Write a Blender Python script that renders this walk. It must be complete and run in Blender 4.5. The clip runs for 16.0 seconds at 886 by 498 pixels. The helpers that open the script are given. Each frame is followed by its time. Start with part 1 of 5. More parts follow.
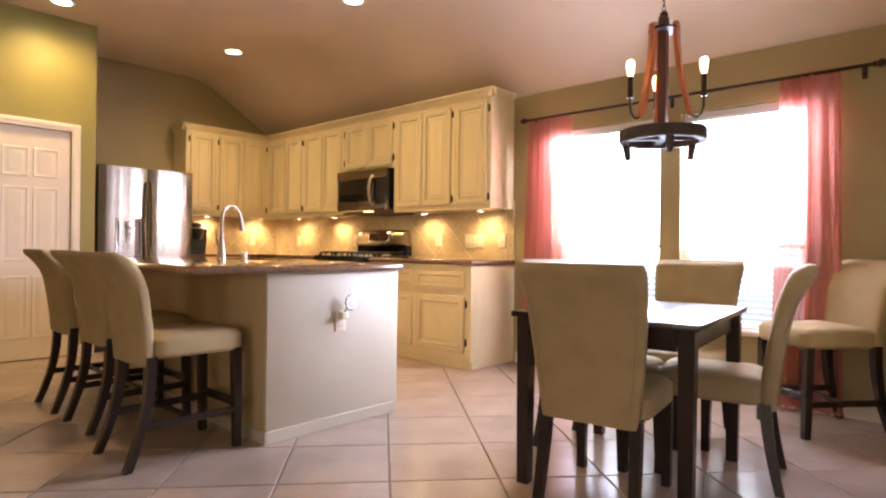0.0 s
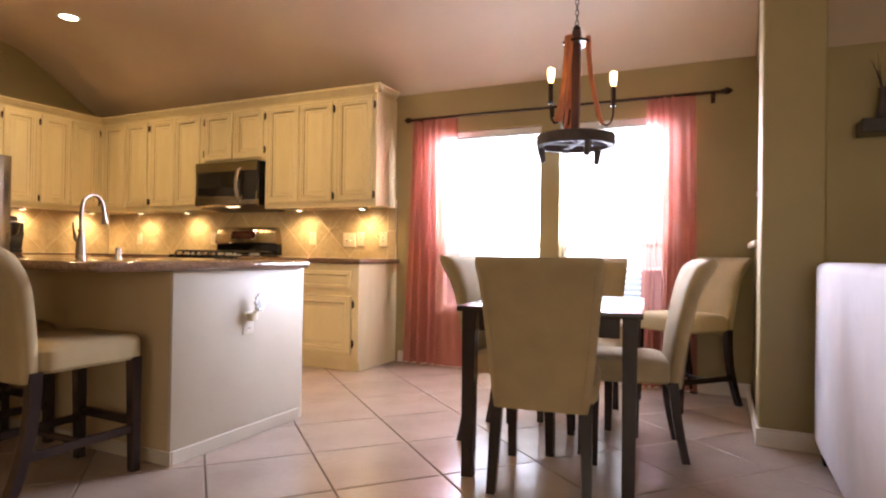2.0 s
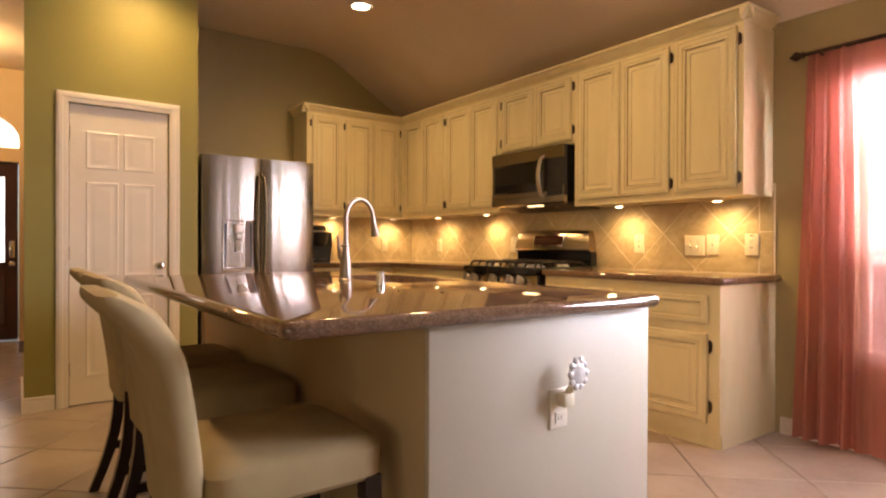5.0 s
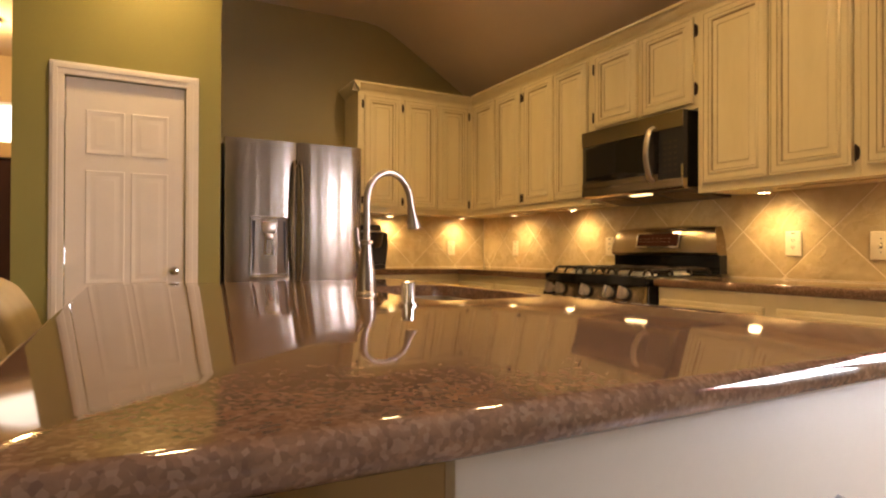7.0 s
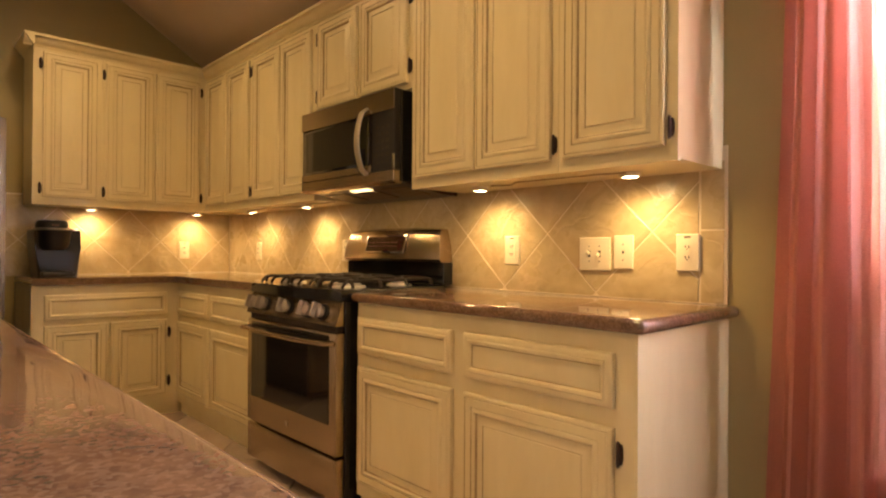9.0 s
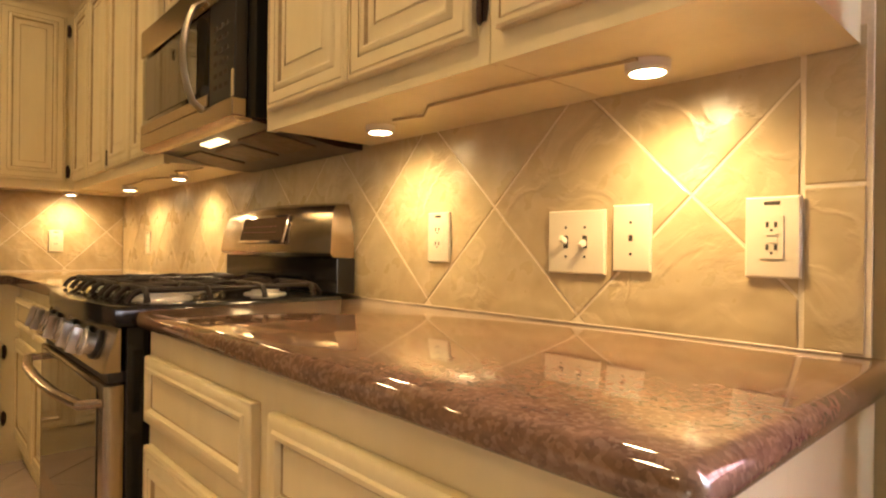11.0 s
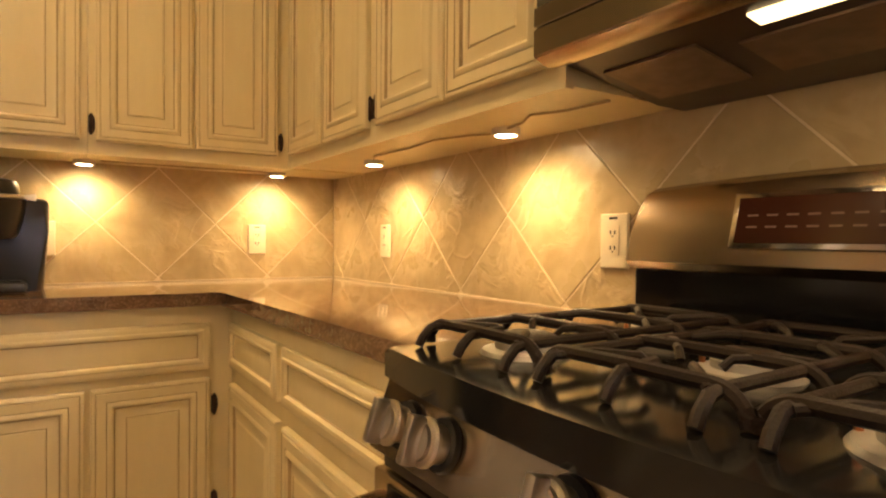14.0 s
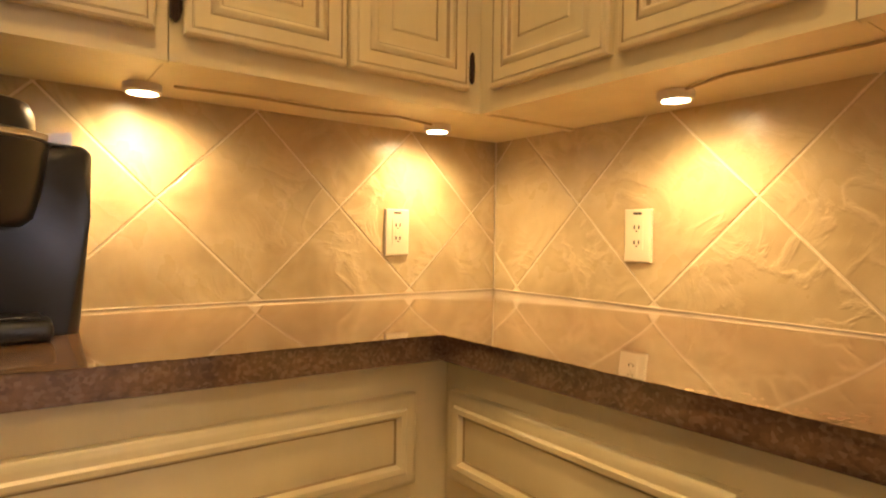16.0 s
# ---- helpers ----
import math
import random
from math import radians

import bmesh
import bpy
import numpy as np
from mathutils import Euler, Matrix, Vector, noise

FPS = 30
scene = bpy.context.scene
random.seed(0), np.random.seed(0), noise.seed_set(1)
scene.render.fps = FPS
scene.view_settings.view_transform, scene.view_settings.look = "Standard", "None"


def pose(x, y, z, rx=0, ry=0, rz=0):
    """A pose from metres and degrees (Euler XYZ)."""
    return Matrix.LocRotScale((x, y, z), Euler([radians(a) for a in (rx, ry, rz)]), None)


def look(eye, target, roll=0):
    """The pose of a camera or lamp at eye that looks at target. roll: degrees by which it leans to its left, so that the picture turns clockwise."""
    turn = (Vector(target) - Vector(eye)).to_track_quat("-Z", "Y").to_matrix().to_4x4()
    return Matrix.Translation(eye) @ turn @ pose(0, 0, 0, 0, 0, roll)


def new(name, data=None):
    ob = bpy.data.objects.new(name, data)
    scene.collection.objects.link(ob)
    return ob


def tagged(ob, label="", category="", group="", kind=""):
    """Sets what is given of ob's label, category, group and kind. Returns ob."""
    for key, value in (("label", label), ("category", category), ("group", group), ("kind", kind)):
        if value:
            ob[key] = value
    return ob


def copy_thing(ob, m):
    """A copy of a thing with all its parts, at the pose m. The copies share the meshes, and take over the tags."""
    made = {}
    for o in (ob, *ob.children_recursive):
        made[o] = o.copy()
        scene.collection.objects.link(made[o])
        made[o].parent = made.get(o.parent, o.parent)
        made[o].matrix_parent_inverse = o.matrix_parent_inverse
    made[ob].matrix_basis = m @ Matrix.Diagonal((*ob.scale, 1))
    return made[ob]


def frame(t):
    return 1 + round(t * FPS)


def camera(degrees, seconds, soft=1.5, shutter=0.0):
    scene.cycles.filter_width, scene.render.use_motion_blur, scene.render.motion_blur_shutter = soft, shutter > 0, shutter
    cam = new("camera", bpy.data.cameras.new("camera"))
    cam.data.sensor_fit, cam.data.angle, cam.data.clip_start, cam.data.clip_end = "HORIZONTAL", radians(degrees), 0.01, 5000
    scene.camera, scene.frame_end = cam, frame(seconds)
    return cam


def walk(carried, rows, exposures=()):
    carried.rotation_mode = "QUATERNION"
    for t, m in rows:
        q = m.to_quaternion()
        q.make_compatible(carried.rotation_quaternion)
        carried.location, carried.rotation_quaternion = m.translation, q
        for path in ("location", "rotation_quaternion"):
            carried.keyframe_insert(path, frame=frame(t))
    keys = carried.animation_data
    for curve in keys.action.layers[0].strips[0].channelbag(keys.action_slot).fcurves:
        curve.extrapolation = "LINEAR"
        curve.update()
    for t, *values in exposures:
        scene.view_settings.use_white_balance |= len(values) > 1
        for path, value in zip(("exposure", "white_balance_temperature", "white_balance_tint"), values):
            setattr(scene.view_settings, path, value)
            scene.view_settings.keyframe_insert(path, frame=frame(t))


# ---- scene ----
cam = camera(73.8, 16.0, soft=2.2)
PATH = [
    (0, (0.55, 0.651, 1.009), (-0.797, 2.13, 1.008), 0.7),
    (0.5, (0.346, 0.582, 1.008), (-0.767, 2.243, 1.016), 0.9),
    (1, (0.219, 0.619, 0.991), (-0.828, 2.323, 1.003), 0.9),
    (1.5, (0.133, 0.577, 1.011), (-0.777, 2.358, 1.023), 0.9),
    (2, (0.087, 0.396, 0.968), (-0.767, 2.204, 0.984), 0.9),
    (2.5, (-0.007, 0.372, 0.918), (-0.9, 2.161, 0.935), 0.8),
    (3, (-0.153, 0.564, 0.946), (-1.359, 2.16, 0.957), 0.4),
    (3.5, (-0.262, 0.723, 0.973), (-1.748, 2.061, 0.971), 0.3),
    (4, (-0.489, 0.974, 1.012), (-2.03, 2.25, 1.007), 0.4),
    (4.5, (-0.674, 1.191, 1.022), (-2.217, 2.462, 1.018), 0.4),
    (5, (-0.909, 1.429, 1.074), (-2.529, 2.601, 1.065), 0.2),
    (5.2, (-1.014, 1.5, 1.073), (-2.68, 2.607, 1.063), 0.2),
    (7.3, (-1.701, 2.12, 1.042), (-3.464, 3.064, 1.055), 0.2),
    (7.5, (-1.703, 2.2, 1.042), (-3.459, 3.157, 1.05), 0.3),
    (8, (-1.787, 2.429, 1.06), (-3.457, 3.53, 1.068), 0.6),
    (8.5, (-1.807, 2.639, 1.054), (-3.316, 3.952, 1.07), 0.7),
    (9, (-1.79, 2.976, 1.085), (-3.24, 4.353, 1.096), 0.4),
    (9.2, (-1.813, 3.062, 1.081), (-3.249, 4.454, 1.092), 0.1),
    (11.3, (-2.492, 4.035, 1.064), (-3.978, 5.373, 1.061), 0.6),
    (11.5, (-2.586, 4.036, 1.069), (-4.08, 5.366, 1.062), 0.5),
    (12, (-2.802, 4.007, 1.069), (-4.315, 5.315, 1.063), 0.7),
    (12.5, (-3.048, 4.021, 1.067), (-4.64, 5.231, 1.051), 0.5),
    (13, (-3.281, 4.035, 1.069), (-4.933, 5.162, 1.041), 0.2),
    (13.5, (-3.545, 3.98, 1.082), (-5.225, 5.066, 1.057), 0.4),
    (14, (-3.852, 3.926, 1.088), (-5.525, 5.022, 1.06), 0.5),
    (14.5, (-4.157, 3.93, 1.074), (-5.849, 4.996, 1.047), 0.5),
    (15, (-4.457, 3.928, 1.072), (-6.168, 4.962, 1.041), 0.4),
    (15.5, (-4.761, 3.841, 1.078), (-6.447, 4.916, 1.058), 0.4),
    (16, (-5.058, 3.805, 1.075), (-6.677, 4.978, 1.035), 0.8),
]
walk(cam, [(t, look(eye, target, roll)) for t, eye, target, roll in PATH], [(0.0, 1.0, 5950, 12), (1.2, 0.97, 5950, 12), (2.0, 0.85, 6000, 12), (4.0, 0.74, 6250, 12), (5.2, 0.60, 6650, 13), (7.5, 0.45, 6900, 11), (9.0, 0.47, 6750, 12), (11.5, 0.74, 6080, 9), (12.2, 0.74, 6380, 11), (16.0, 0.78, 6350, 10)])

# ---- light ----
world = bpy.data.worlds.new("world")
scene.world = world
world.use_nodes = True
wn = world.node_tree
sky = wn.nodes.new("ShaderNodeTexSky")
sky.sky_type = 'NISHITA'
sky.sun_disc = False
sky.sun_elevation = radians(50)
sky.sun_rotation = radians(200)
wn.links.new(sky.outputs[0], wn.nodes["Background"].inputs[0])
wn.nodes["Background"].inputs[1].default_value = 0.07


def lamp(name, kind, m, power, colour, size=0.1, size_y=None, spot=None):
    data = bpy.data.lights.new(name, kind)
    data.energy, data.color = power, colour
    if kind == 'AREA':
        data.size = size
        if size_y:
            data.shape, data.size_y = 'RECTANGLE', size_y
    else:
        data.shadow_soft_size = size
    if spot:
        data.spot_size, data.spot_blend = radians(spot), 1.0
    ob = new(name, data)
    ob.matrix_basis = m
    return ob


WARM = (1.0, 0.642, 0.272)
DAY = (0.91, 0.92, 1.10)
CAN = [(-5.12, 2.13), (-3.25, 3.70), (-5.20, 3.70), (-3.20, 2.13)]
PUCK = [(-2.84, 4.88), (-3.55, 4.87), (-5.013, 4.873), (-5.746, 4.871), (-6.37, 4.01), (-6.34, 4.71)]
sun = lamp("sun", 'SUN', look((0, 0, 0), (0.35, 0.75, -1.0)), 4.0, (1.0, 0.95, 0.88))
sun.data.angle = radians(0.5)
for i, (x0, x1) in enumerate(((-2.165, -1.24), (-1.085, -0.275))):
    lamp("window_light", 'AREA', look(((x0 + x1) / 2, 5.20, 1.53), ((x0 + x1) / 2, 3.0, 0.45)), 92, DAY, x1 - x0, 0.92)
# Added warm fill lamps in the unseen openings of the wall behind.
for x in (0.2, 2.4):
    lamp("rear_fill_light", 'AREA', look((x + 0.7, -3.09, 1.45), (x + 0.7, 0.0, 1.2)), 19, (1.0, 0.77, 0.53), 1.4, 1.5)
for x, y in CAN:
    lamp("can_light", 'SPOT', look((x, y, 3.0), (x, y + 1e-4, 0)), 53, WARM, 0.07, spot=158)
for x, y in PUCK:
    lamp("puck_light", 'SPOT', look((x, y, 1.335), (x, y + 1e-4, 0)), 9.2, WARM, 0.03, spot=172)
lamp("hall_light", 'POINT', pose(-7.9, 0.95, 2.86), 30, WARM, 0.08)
lamp("hood_light", 'AREA', look((-4.22, 4.716, 1.374), (-4.22, 4.717, 0)), 0.45, WARM, 0.16, 0.05)


# ---- materials ----
def material(name, base, rough=0.5, metal=0.0, vary=0.12, scale=6.0, fine=60.0, bump=0.1, spec=0.5, other=None, coat=0.0, stretch=None, piece=0.0):
    """Two scales of noise on the colour, roughness and relief, in metres."""
    m = bpy.data.materials.new(name)
    m.use_nodes = True
    t = m.node_tree
    b = t.nodes["Principled BSDF"]
    tc = t.nodes.new("ShaderNodeTexCoord")
    mp = t.nodes.new("ShaderNodeMapping")
    t.links.new(tc.outputs["Object"], mp.inputs[0])
    if stretch:
        mp.inputs["Scale"].default_value = stretch
    n1, n2 = t.nodes.new("ShaderNodeTexNoise"), t.nodes.new("ShaderNodeTexNoise")
    n1.inputs["Scale"].default_value, n2.inputs["Scale"].default_value = scale, fine
    n1.inputs["Detail"].default_value = n2.inputs["Detail"].default_value = 4
    for n in (n1, n2):
        t.links.new(mp.outputs[0], n.inputs["Vector"])
    mix = t.nodes.new("ShaderNodeMix")
    mix.data_type = 'RGBA'
    o = other or tuple(c * (1 - vary) for c in base)
    mix.inputs[6].default_value = (*base, 1)
    mix.inputs[7].default_value = (*o, 1)
    ramp = t.nodes.new("ShaderNodeMapRange")
    ramp.inputs[1].default_value, ramp.inputs[2].default_value = 0.35, 0.65
    t.links.new(n1.outputs[0], ramp.inputs[0])
    t.links.new(ramp.outputs[0], mix.inputs[0])
    hsv = t.nodes.new("ShaderNodeHueSaturation")
    t.links.new(mix.outputs[2], hsv.inputs["Color"])
    val = t.nodes.new("ShaderNodeMapRange")
    val.inputs[3].default_value, val.inputs[4].default_value = 1 - vary / 2, 1 + vary / 2
    t.links.new(n2.outputs[0], val.inputs[0])
    if piece:
        oi = t.nodes.new("ShaderNodeObjectInfo")
        pr = t.nodes.new("ShaderNodeMapRange")
        pr.inputs[3].default_value, pr.inputs[4].default_value = 1 - piece, 1 + piece
        t.links.new(oi.outputs["Random"], pr.inputs[0])
        mu = t.nodes.new("ShaderNodeMath")
        mu.operation = 'MULTIPLY'
        t.links.new(val.outputs[0], mu.inputs[0])
        t.links.new(pr.outputs[0], mu.inputs[1])
        t.links.new(mu.outputs[0], hsv.inputs["Value"])
    else:
        t.links.new(val.outputs[0], hsv.inputs["Value"])
    t.links.new(hsv.outputs[0], b.inputs["Base Color"])
    rr = t.nodes.new("ShaderNodeMapRange")
    rr.inputs[3].default_value, rr.inputs[4].default_value = max(0.02, rough * 0.8), min(1, rough * 1.2)
    t.links.new(n1.outputs[0], rr.inputs[0])
    t.links.new(rr.outputs[0], b.inputs["Roughness"])
    b.inputs["Metallic"].default_value = metal
    b.inputs["Specular IOR Level"].default_value = spec
    b.inputs["Coat Weight"].default_value = coat
    if bump:
        bp = t.nodes.new("ShaderNodeBump")
        bp.inputs["Strength"].default_value = bump
        bp.inputs["Distance"].default_value = 0.003
        t.links.new(n2.outputs[0], bp.inputs["Height"])
        t.links.new(bp.outputs[0], b.inputs["Normal"])
    return m


def glow(name, colour, strength):
    m = bpy.data.materials.new(name)
    m.use_nodes = True
    b = m.node_tree.nodes["Principled BSDF"]
    b.inputs["Base Color"].default_value = (*colour, 1)
    b.inputs["Emission Color"].default_value = (*colour, 1)
    b.inputs["Emission Strength"].default_value = strength
    return m


def granite(name):
    m = material(name, (0.20, 0.112, 0.060), 0.05, vary=0.16, scale=26, fine=180, bump=0.0, other=(0.125, 0.071, 0.042), spec=0.85)
    t = m.node_tree
    b = t.nodes["Principled BSDF"]
    tc = t.nodes.new("ShaderNodeTexCoord")
    v = t.nodes.new("ShaderNodeTexVoronoi")
    v.inputs["Scale"].default_value = 190
    t.links.new(tc.outputs["Object"], v.inputs["Vector"])
    r = t.nodes.new("ShaderNodeValToRGB")
    r.color_ramp.elements[0].position, r.color_ramp.elements[1].position = 0.05, 0.95
    r.color_ramp.elements[0].color = (0.03, 0.018, 0.016, 1)
    r.color_ramp.elements[1].color = (0.36, 0.25, 0.18, 1)
    e = r.color_ramp.elements.new(0.55)
    e.color = (0.17, 0.09, 0.055, 1)
    sep = t.nodes.new("ShaderNodeSeparateColor")
    t.links.new(v.outputs["Color"], sep.inputs[0])
    t.links.new(sep.outputs[0], r.inputs[0])
    mx = t.nodes.new("ShaderNodeMix")
    mx.data_type = 'RGBA'
    mx.inputs[0].default_value = 0.24
    old = b.inputs["Base Color"].links[0].from_socket
    t.links.new(old, mx.inputs[6])
    t.links.new(r.outputs[0], mx.inputs[7])
    t.links.new(mx.outputs[2], b.inputs["Base Color"])
    return m


def slate_tile(name, base, other, rough, scale, fine, dist, piece, veins):
    """Glazed tile with a softly uneven face, thin raised folds and, by veins, paler streaks along them; each tile takes its own stretch of the pattern."""
    m = material(name, base, rough, vary=0.12, scale=scale, fine=fine, bump=0.0, other=other, piece=piece)
    t = m.node_tree
    b = t.nodes["Principled BSDF"]

    def node(kind, **inputs):
        n = t.nodes.new(kind)
        for k, v in inputs.items():
            n.inputs[k].default_value = v
        return n
    tc, oi = node("ShaderNodeTexCoord"), node("ShaderNodeObjectInfo")
    cb, sc, ad = node("ShaderNodeCombineXYZ"), node("ShaderNodeVectorMath"), node("ShaderNodeVectorMath")
    sc.operation = 'SCALE'
    sc.inputs["Scale"].default_value = 37.0
    for k in range(3):
        t.links.new(oi.outputs["Random"], cb.inputs[k])
    t.links.new(cb.outputs[0], sc.inputs[0])
    t.links.new(tc.outputs["Object"], ad.inputs[0]), t.links.new(sc.outputs[0], ad.inputs[1])
    swell = node("ShaderNodeTexNoise", Scale=5.0, Detail=2.0, Distortion=0.6)
    fold = node("ShaderNodeTexNoise", Scale=7.0, Detail=5.0, Distortion=0.8)
    patch = node("ShaderNodeTexNoise", Scale=4.0, Detail=2.0)
    for n in (swell, fold, patch):
        t.links.new(ad.outputs[0], n.inputs["Vector"])
    off, size = node("ShaderNodeMath"), node("ShaderNodeMath")
    off.operation, size.operation = 'SUBTRACT', 'ABSOLUTE'
    off.inputs[1].default_value = 0.5
    t.links.new(fold.outputs[0], off.inputs[0]), t.links.new(off.outputs[0], size.inputs[0])
    ridge = t.nodes.new("ShaderNodeMapRange")
    ridge.interpolation_type = 'SMOOTHSTEP'
    for k, v in ((1, 0.0), (2, 0.075), (3, 1.0), (4, 0.0)):
        ridge.inputs[k].default_value = v
    t.links.new(size.outputs[0], ridge.inputs[0])
    here = t.nodes.new("ShaderNodeMapRange")
    here.inputs[1].default_value, here.inputs[2].default_value = 0.42, 0.66
    t.links.new(patch.outputs[0], here.inputs[0])
    line = node("ShaderNodeMath")
    line.operation = 'MULTIPLY'
    t.links.new(ridge.outputs[0], line.inputs[0]), t.links.new(here.outputs[0], line.inputs[1])
    both = node("ShaderNodeMath")
    both.operation = 'MULTIPLY_ADD'
    both.inputs[1].default_value = 0.10
    t.links.new(line.outputs[0], both.inputs[0]), t.links.new(swell.outputs[0], both.inputs[2])
    bp = node("ShaderNodeBump", Strength=0.8, Distance=dist)
    t.links.new(both.outputs[0], bp.inputs["Height"])
    t.links.new(bp.outputs[0], b.inputs["Normal"])
    amount = node("ShaderNodeMath")
    amount.operation = 'MULTIPLY'
    amount.inputs[1].default_value = veins
    t.links.new(line.outputs[0], amount.inputs[0])
    mx = t.nodes.new("ShaderNodeMix")
    mx.data_type = 'RGBA'
    old = b.inputs["Base Color"].links[0].from_socket
    t.links.new(amount.outputs[0], mx.inputs[0]), t.links.new(old, mx.inputs[6])
    mx.inputs[7].default_value = (min(1, base[0] * 1.3), min(1, base[1] * 1.32), min(1, base[2] * 1.4), 1)
    t.links.new(mx.outputs[2], b.inputs["Base Color"])
    return m


def sheer(name, colour):
    m = bpy.data.materials.new(name)
    m.use_nodes = True
    t = m.node_tree
    t.nodes.remove(t.nodes["Principled BSDF"])
    out = t.nodes["Material Output"]
    tc = t.nodes.new("ShaderNodeTexCoord")
    w = t.nodes.new("ShaderNodeTexNoise")
    w.inputs["Scale"].default_value = 300
    t.links.new(tc.outputs["Object"], w.inputs["Vector"])
    tr, df, tp = t.nodes.new("ShaderNodeBsdfTranslucent"), t.nodes.new("ShaderNodeBsdfDiffuse"), t.nodes.new("ShaderNodeBsdfTransparent")
    tr.inputs[0].default_value = df.inputs[0].default_value = (*colour, 1)
    tp.inputs[0].default_value = (0.76, 0.41, 0.37, 1)
    a, c = t.nodes.new("ShaderNodeMixShader"), t.nodes.new("ShaderNodeMixShader")
    a.inputs[0].default_value = 0.72
    t.links.new(tr.outputs[0], a.inputs[1]), t.links.new(df.outputs[0], a.inputs[2])
    r = t.nodes.new("ShaderNodeMapRange")
    r.inputs[3].default_value, r.inputs[4].default_value = 0.48, 0.76
    t.links.new(w.outputs[0], r.inputs[0])
    t.links.new(r.outputs[0], c.inputs[0])
    t.links.new(tp.outputs[0], c.inputs[1]), t.links.new(a.outputs[0], c.inputs[2])
    t.links.new(c.outputs[0], out.inputs[0])
    return m


# Same wall paint as TAUPE, its yellow-green holding the warm lamplight.
PAINT = material("khaki_paint_warm_lit", (0.275, 0.238, 0.062), 0.55, vary=0.06, scale=2, fine=120, bump=0.12)
TAUPE = material("taupe_paint", (0.37, 0.30, 0.138), 0.55, vary=0.06, scale=2, fine=120, bump=0.12)
CEIL = material("ceiling_paint", (0.68, 0.555, 0.42), 0.8, vary=0.05, scale=1.5, fine=90, bump=0.25)
TAN = material("tan_paint", (0.60, 0.46, 0.29), 0.6, vary=0.06, scale=2, fine=120, bump=0.12)
WHITE = material("white_trim", (0.76, 0.69, 0.58), 0.35, vary=0.05, scale=5, fine=80, bump=0.04)
PANELW = material("off_white_panel", (0.55, 0.49, 0.385), 0.45, vary=0.05, scale=3, fine=60, bump=0.06)
# Island's off-white paint again, with the warm light mixed in as tan.
SIDE = material("warm_lit_island_paint", (0.54, 0.41, 0.235), 0.5, vary=0.05, scale=3, fine=60, bump=0.06)
CREAM = material("cream_cabinet", (0.74, 0.635, 0.385), 0.35, vary=0.07, scale=9, fine=50, bump=0.05, stretch=(1, 1, 0.25), other=(0.70, 0.59, 0.34))
GLAZE = material("brown_glaze", (0.44, 0.31, 0.15), 0.5, vary=0.3, scale=14, fine=60, bump=0.05)
GRANITE = granite("brown_granite")
FLOORT = slate_tile("floor_tile", (0.41, 0.32, 0.255), (0.345, 0.265, 0.21), 0.23, 3, 30, 0.0022, 0.05, 0.1)
GROUT = material("floor_grout", (0.20, 0.15, 0.115), 0.9, vary=0.2, scale=10, fine=150, bump=0.3)
SPLASH = slate_tile("splash_tile", (0.54, 0.44, 0.265), (0.42, 0.325, 0.18), 0.28, 6, 40, 0.022, 0.05, 0.30)
SGROUT = material("splash_grout", (0.76, 0.66, 0.49), 0.9, vary=0.15, scale=10, fine=150, bump=0.3)
STEEL = material("stainless_steel", (0.39, 0.345, 0.295), 0.24, 1.0, vary=0.06, scale=3, fine=400, bump=0.02, stretch=(1, 1, 0.02))
STEELH = material("brushed_steel", (0.50, 0.41, 0.30), 0.24, 1.0, vary=0.06, scale=3, fine=300, bump=0.02, stretch=(0.02, 1, 1))
for _s, _sc in ((STEEL, (9, 9, 0.12)), (STEELH, (0.25, 6, 6))):
    _t = _s.node_tree
    _c, _p, _n, _b = (_t.nodes.new(k) for k in ("ShaderNodeTexCoord", "ShaderNodeMapping", "ShaderNodeTexNoise", "ShaderNodeBump"))
    _p.inputs["Scale"].default_value = _sc
    _n.inputs["Scale"].default_value, _n.inputs["Detail"].default_value = 1.0, 2.0
    _b.inputs["Strength"].default_value, _b.inputs["Distance"].default_value = 0.5, 0.012 if _s == STEEL else 0.003
    _t.links.new(_c.outputs["Object"], _p.inputs[0]), _t.links.new(_p.outputs[0], _n.inputs["Vector"])
    _t.links.new(_n.outputs[0], _b.inputs["Height"]), _t.links.new(_b.outputs[0], _t.nodes["Principled BSDF"].inputs["Normal"])
CHROME = material("chrome", (0.75, 0.73, 0.70), 0.10, 1.0, vary=0.05, scale=8, fine=90, bump=0.0)
BLACK = material("black_enamel", (0.012, 0.012, 0.013), 0.12, vary=0.2, scale=8, fine=90, bump=0.0)
DARKP = material("dark_plastic", (0.02, 0.019, 0.02), 0.3, vary=0.2, scale=8, fine=120, bump=0.04)
IRON = material("cast_iron", (0.016, 0.009, 0.007), 0.5, vary=0.3, scale=20, fine=260, bump=0.3, spec=0.3)
GLASSD = material("dark_oven_glass", (0.015, 0.013, 0.012), 0.05, vary=0.1, scale=4, fine=50, bump=0.0, coat=0.5)
DISPLAY = material("display_panel", (0.05, 0.016, 0.011), 0.12, vary=0.2, scale=4, fine=50, bump=0.0)
FABRIC = material("beige_velvet", (0.41, 0.315, 0.165), 0.85, vary=0.12, scale=7, fine=420, bump=0.35, spec=0.2)
NICKEL = material("brushed_nickel", (0.34, 0.285, 0.235), 0.36, 1.0, vary=0.08, scale=12, fine=300, bump=0.02)
ALU = material("cast_aluminium", (0.62, 0.60, 0.57), 0.42, 0.6, vary=0.12, scale=20, fine=200, bump=0.1)
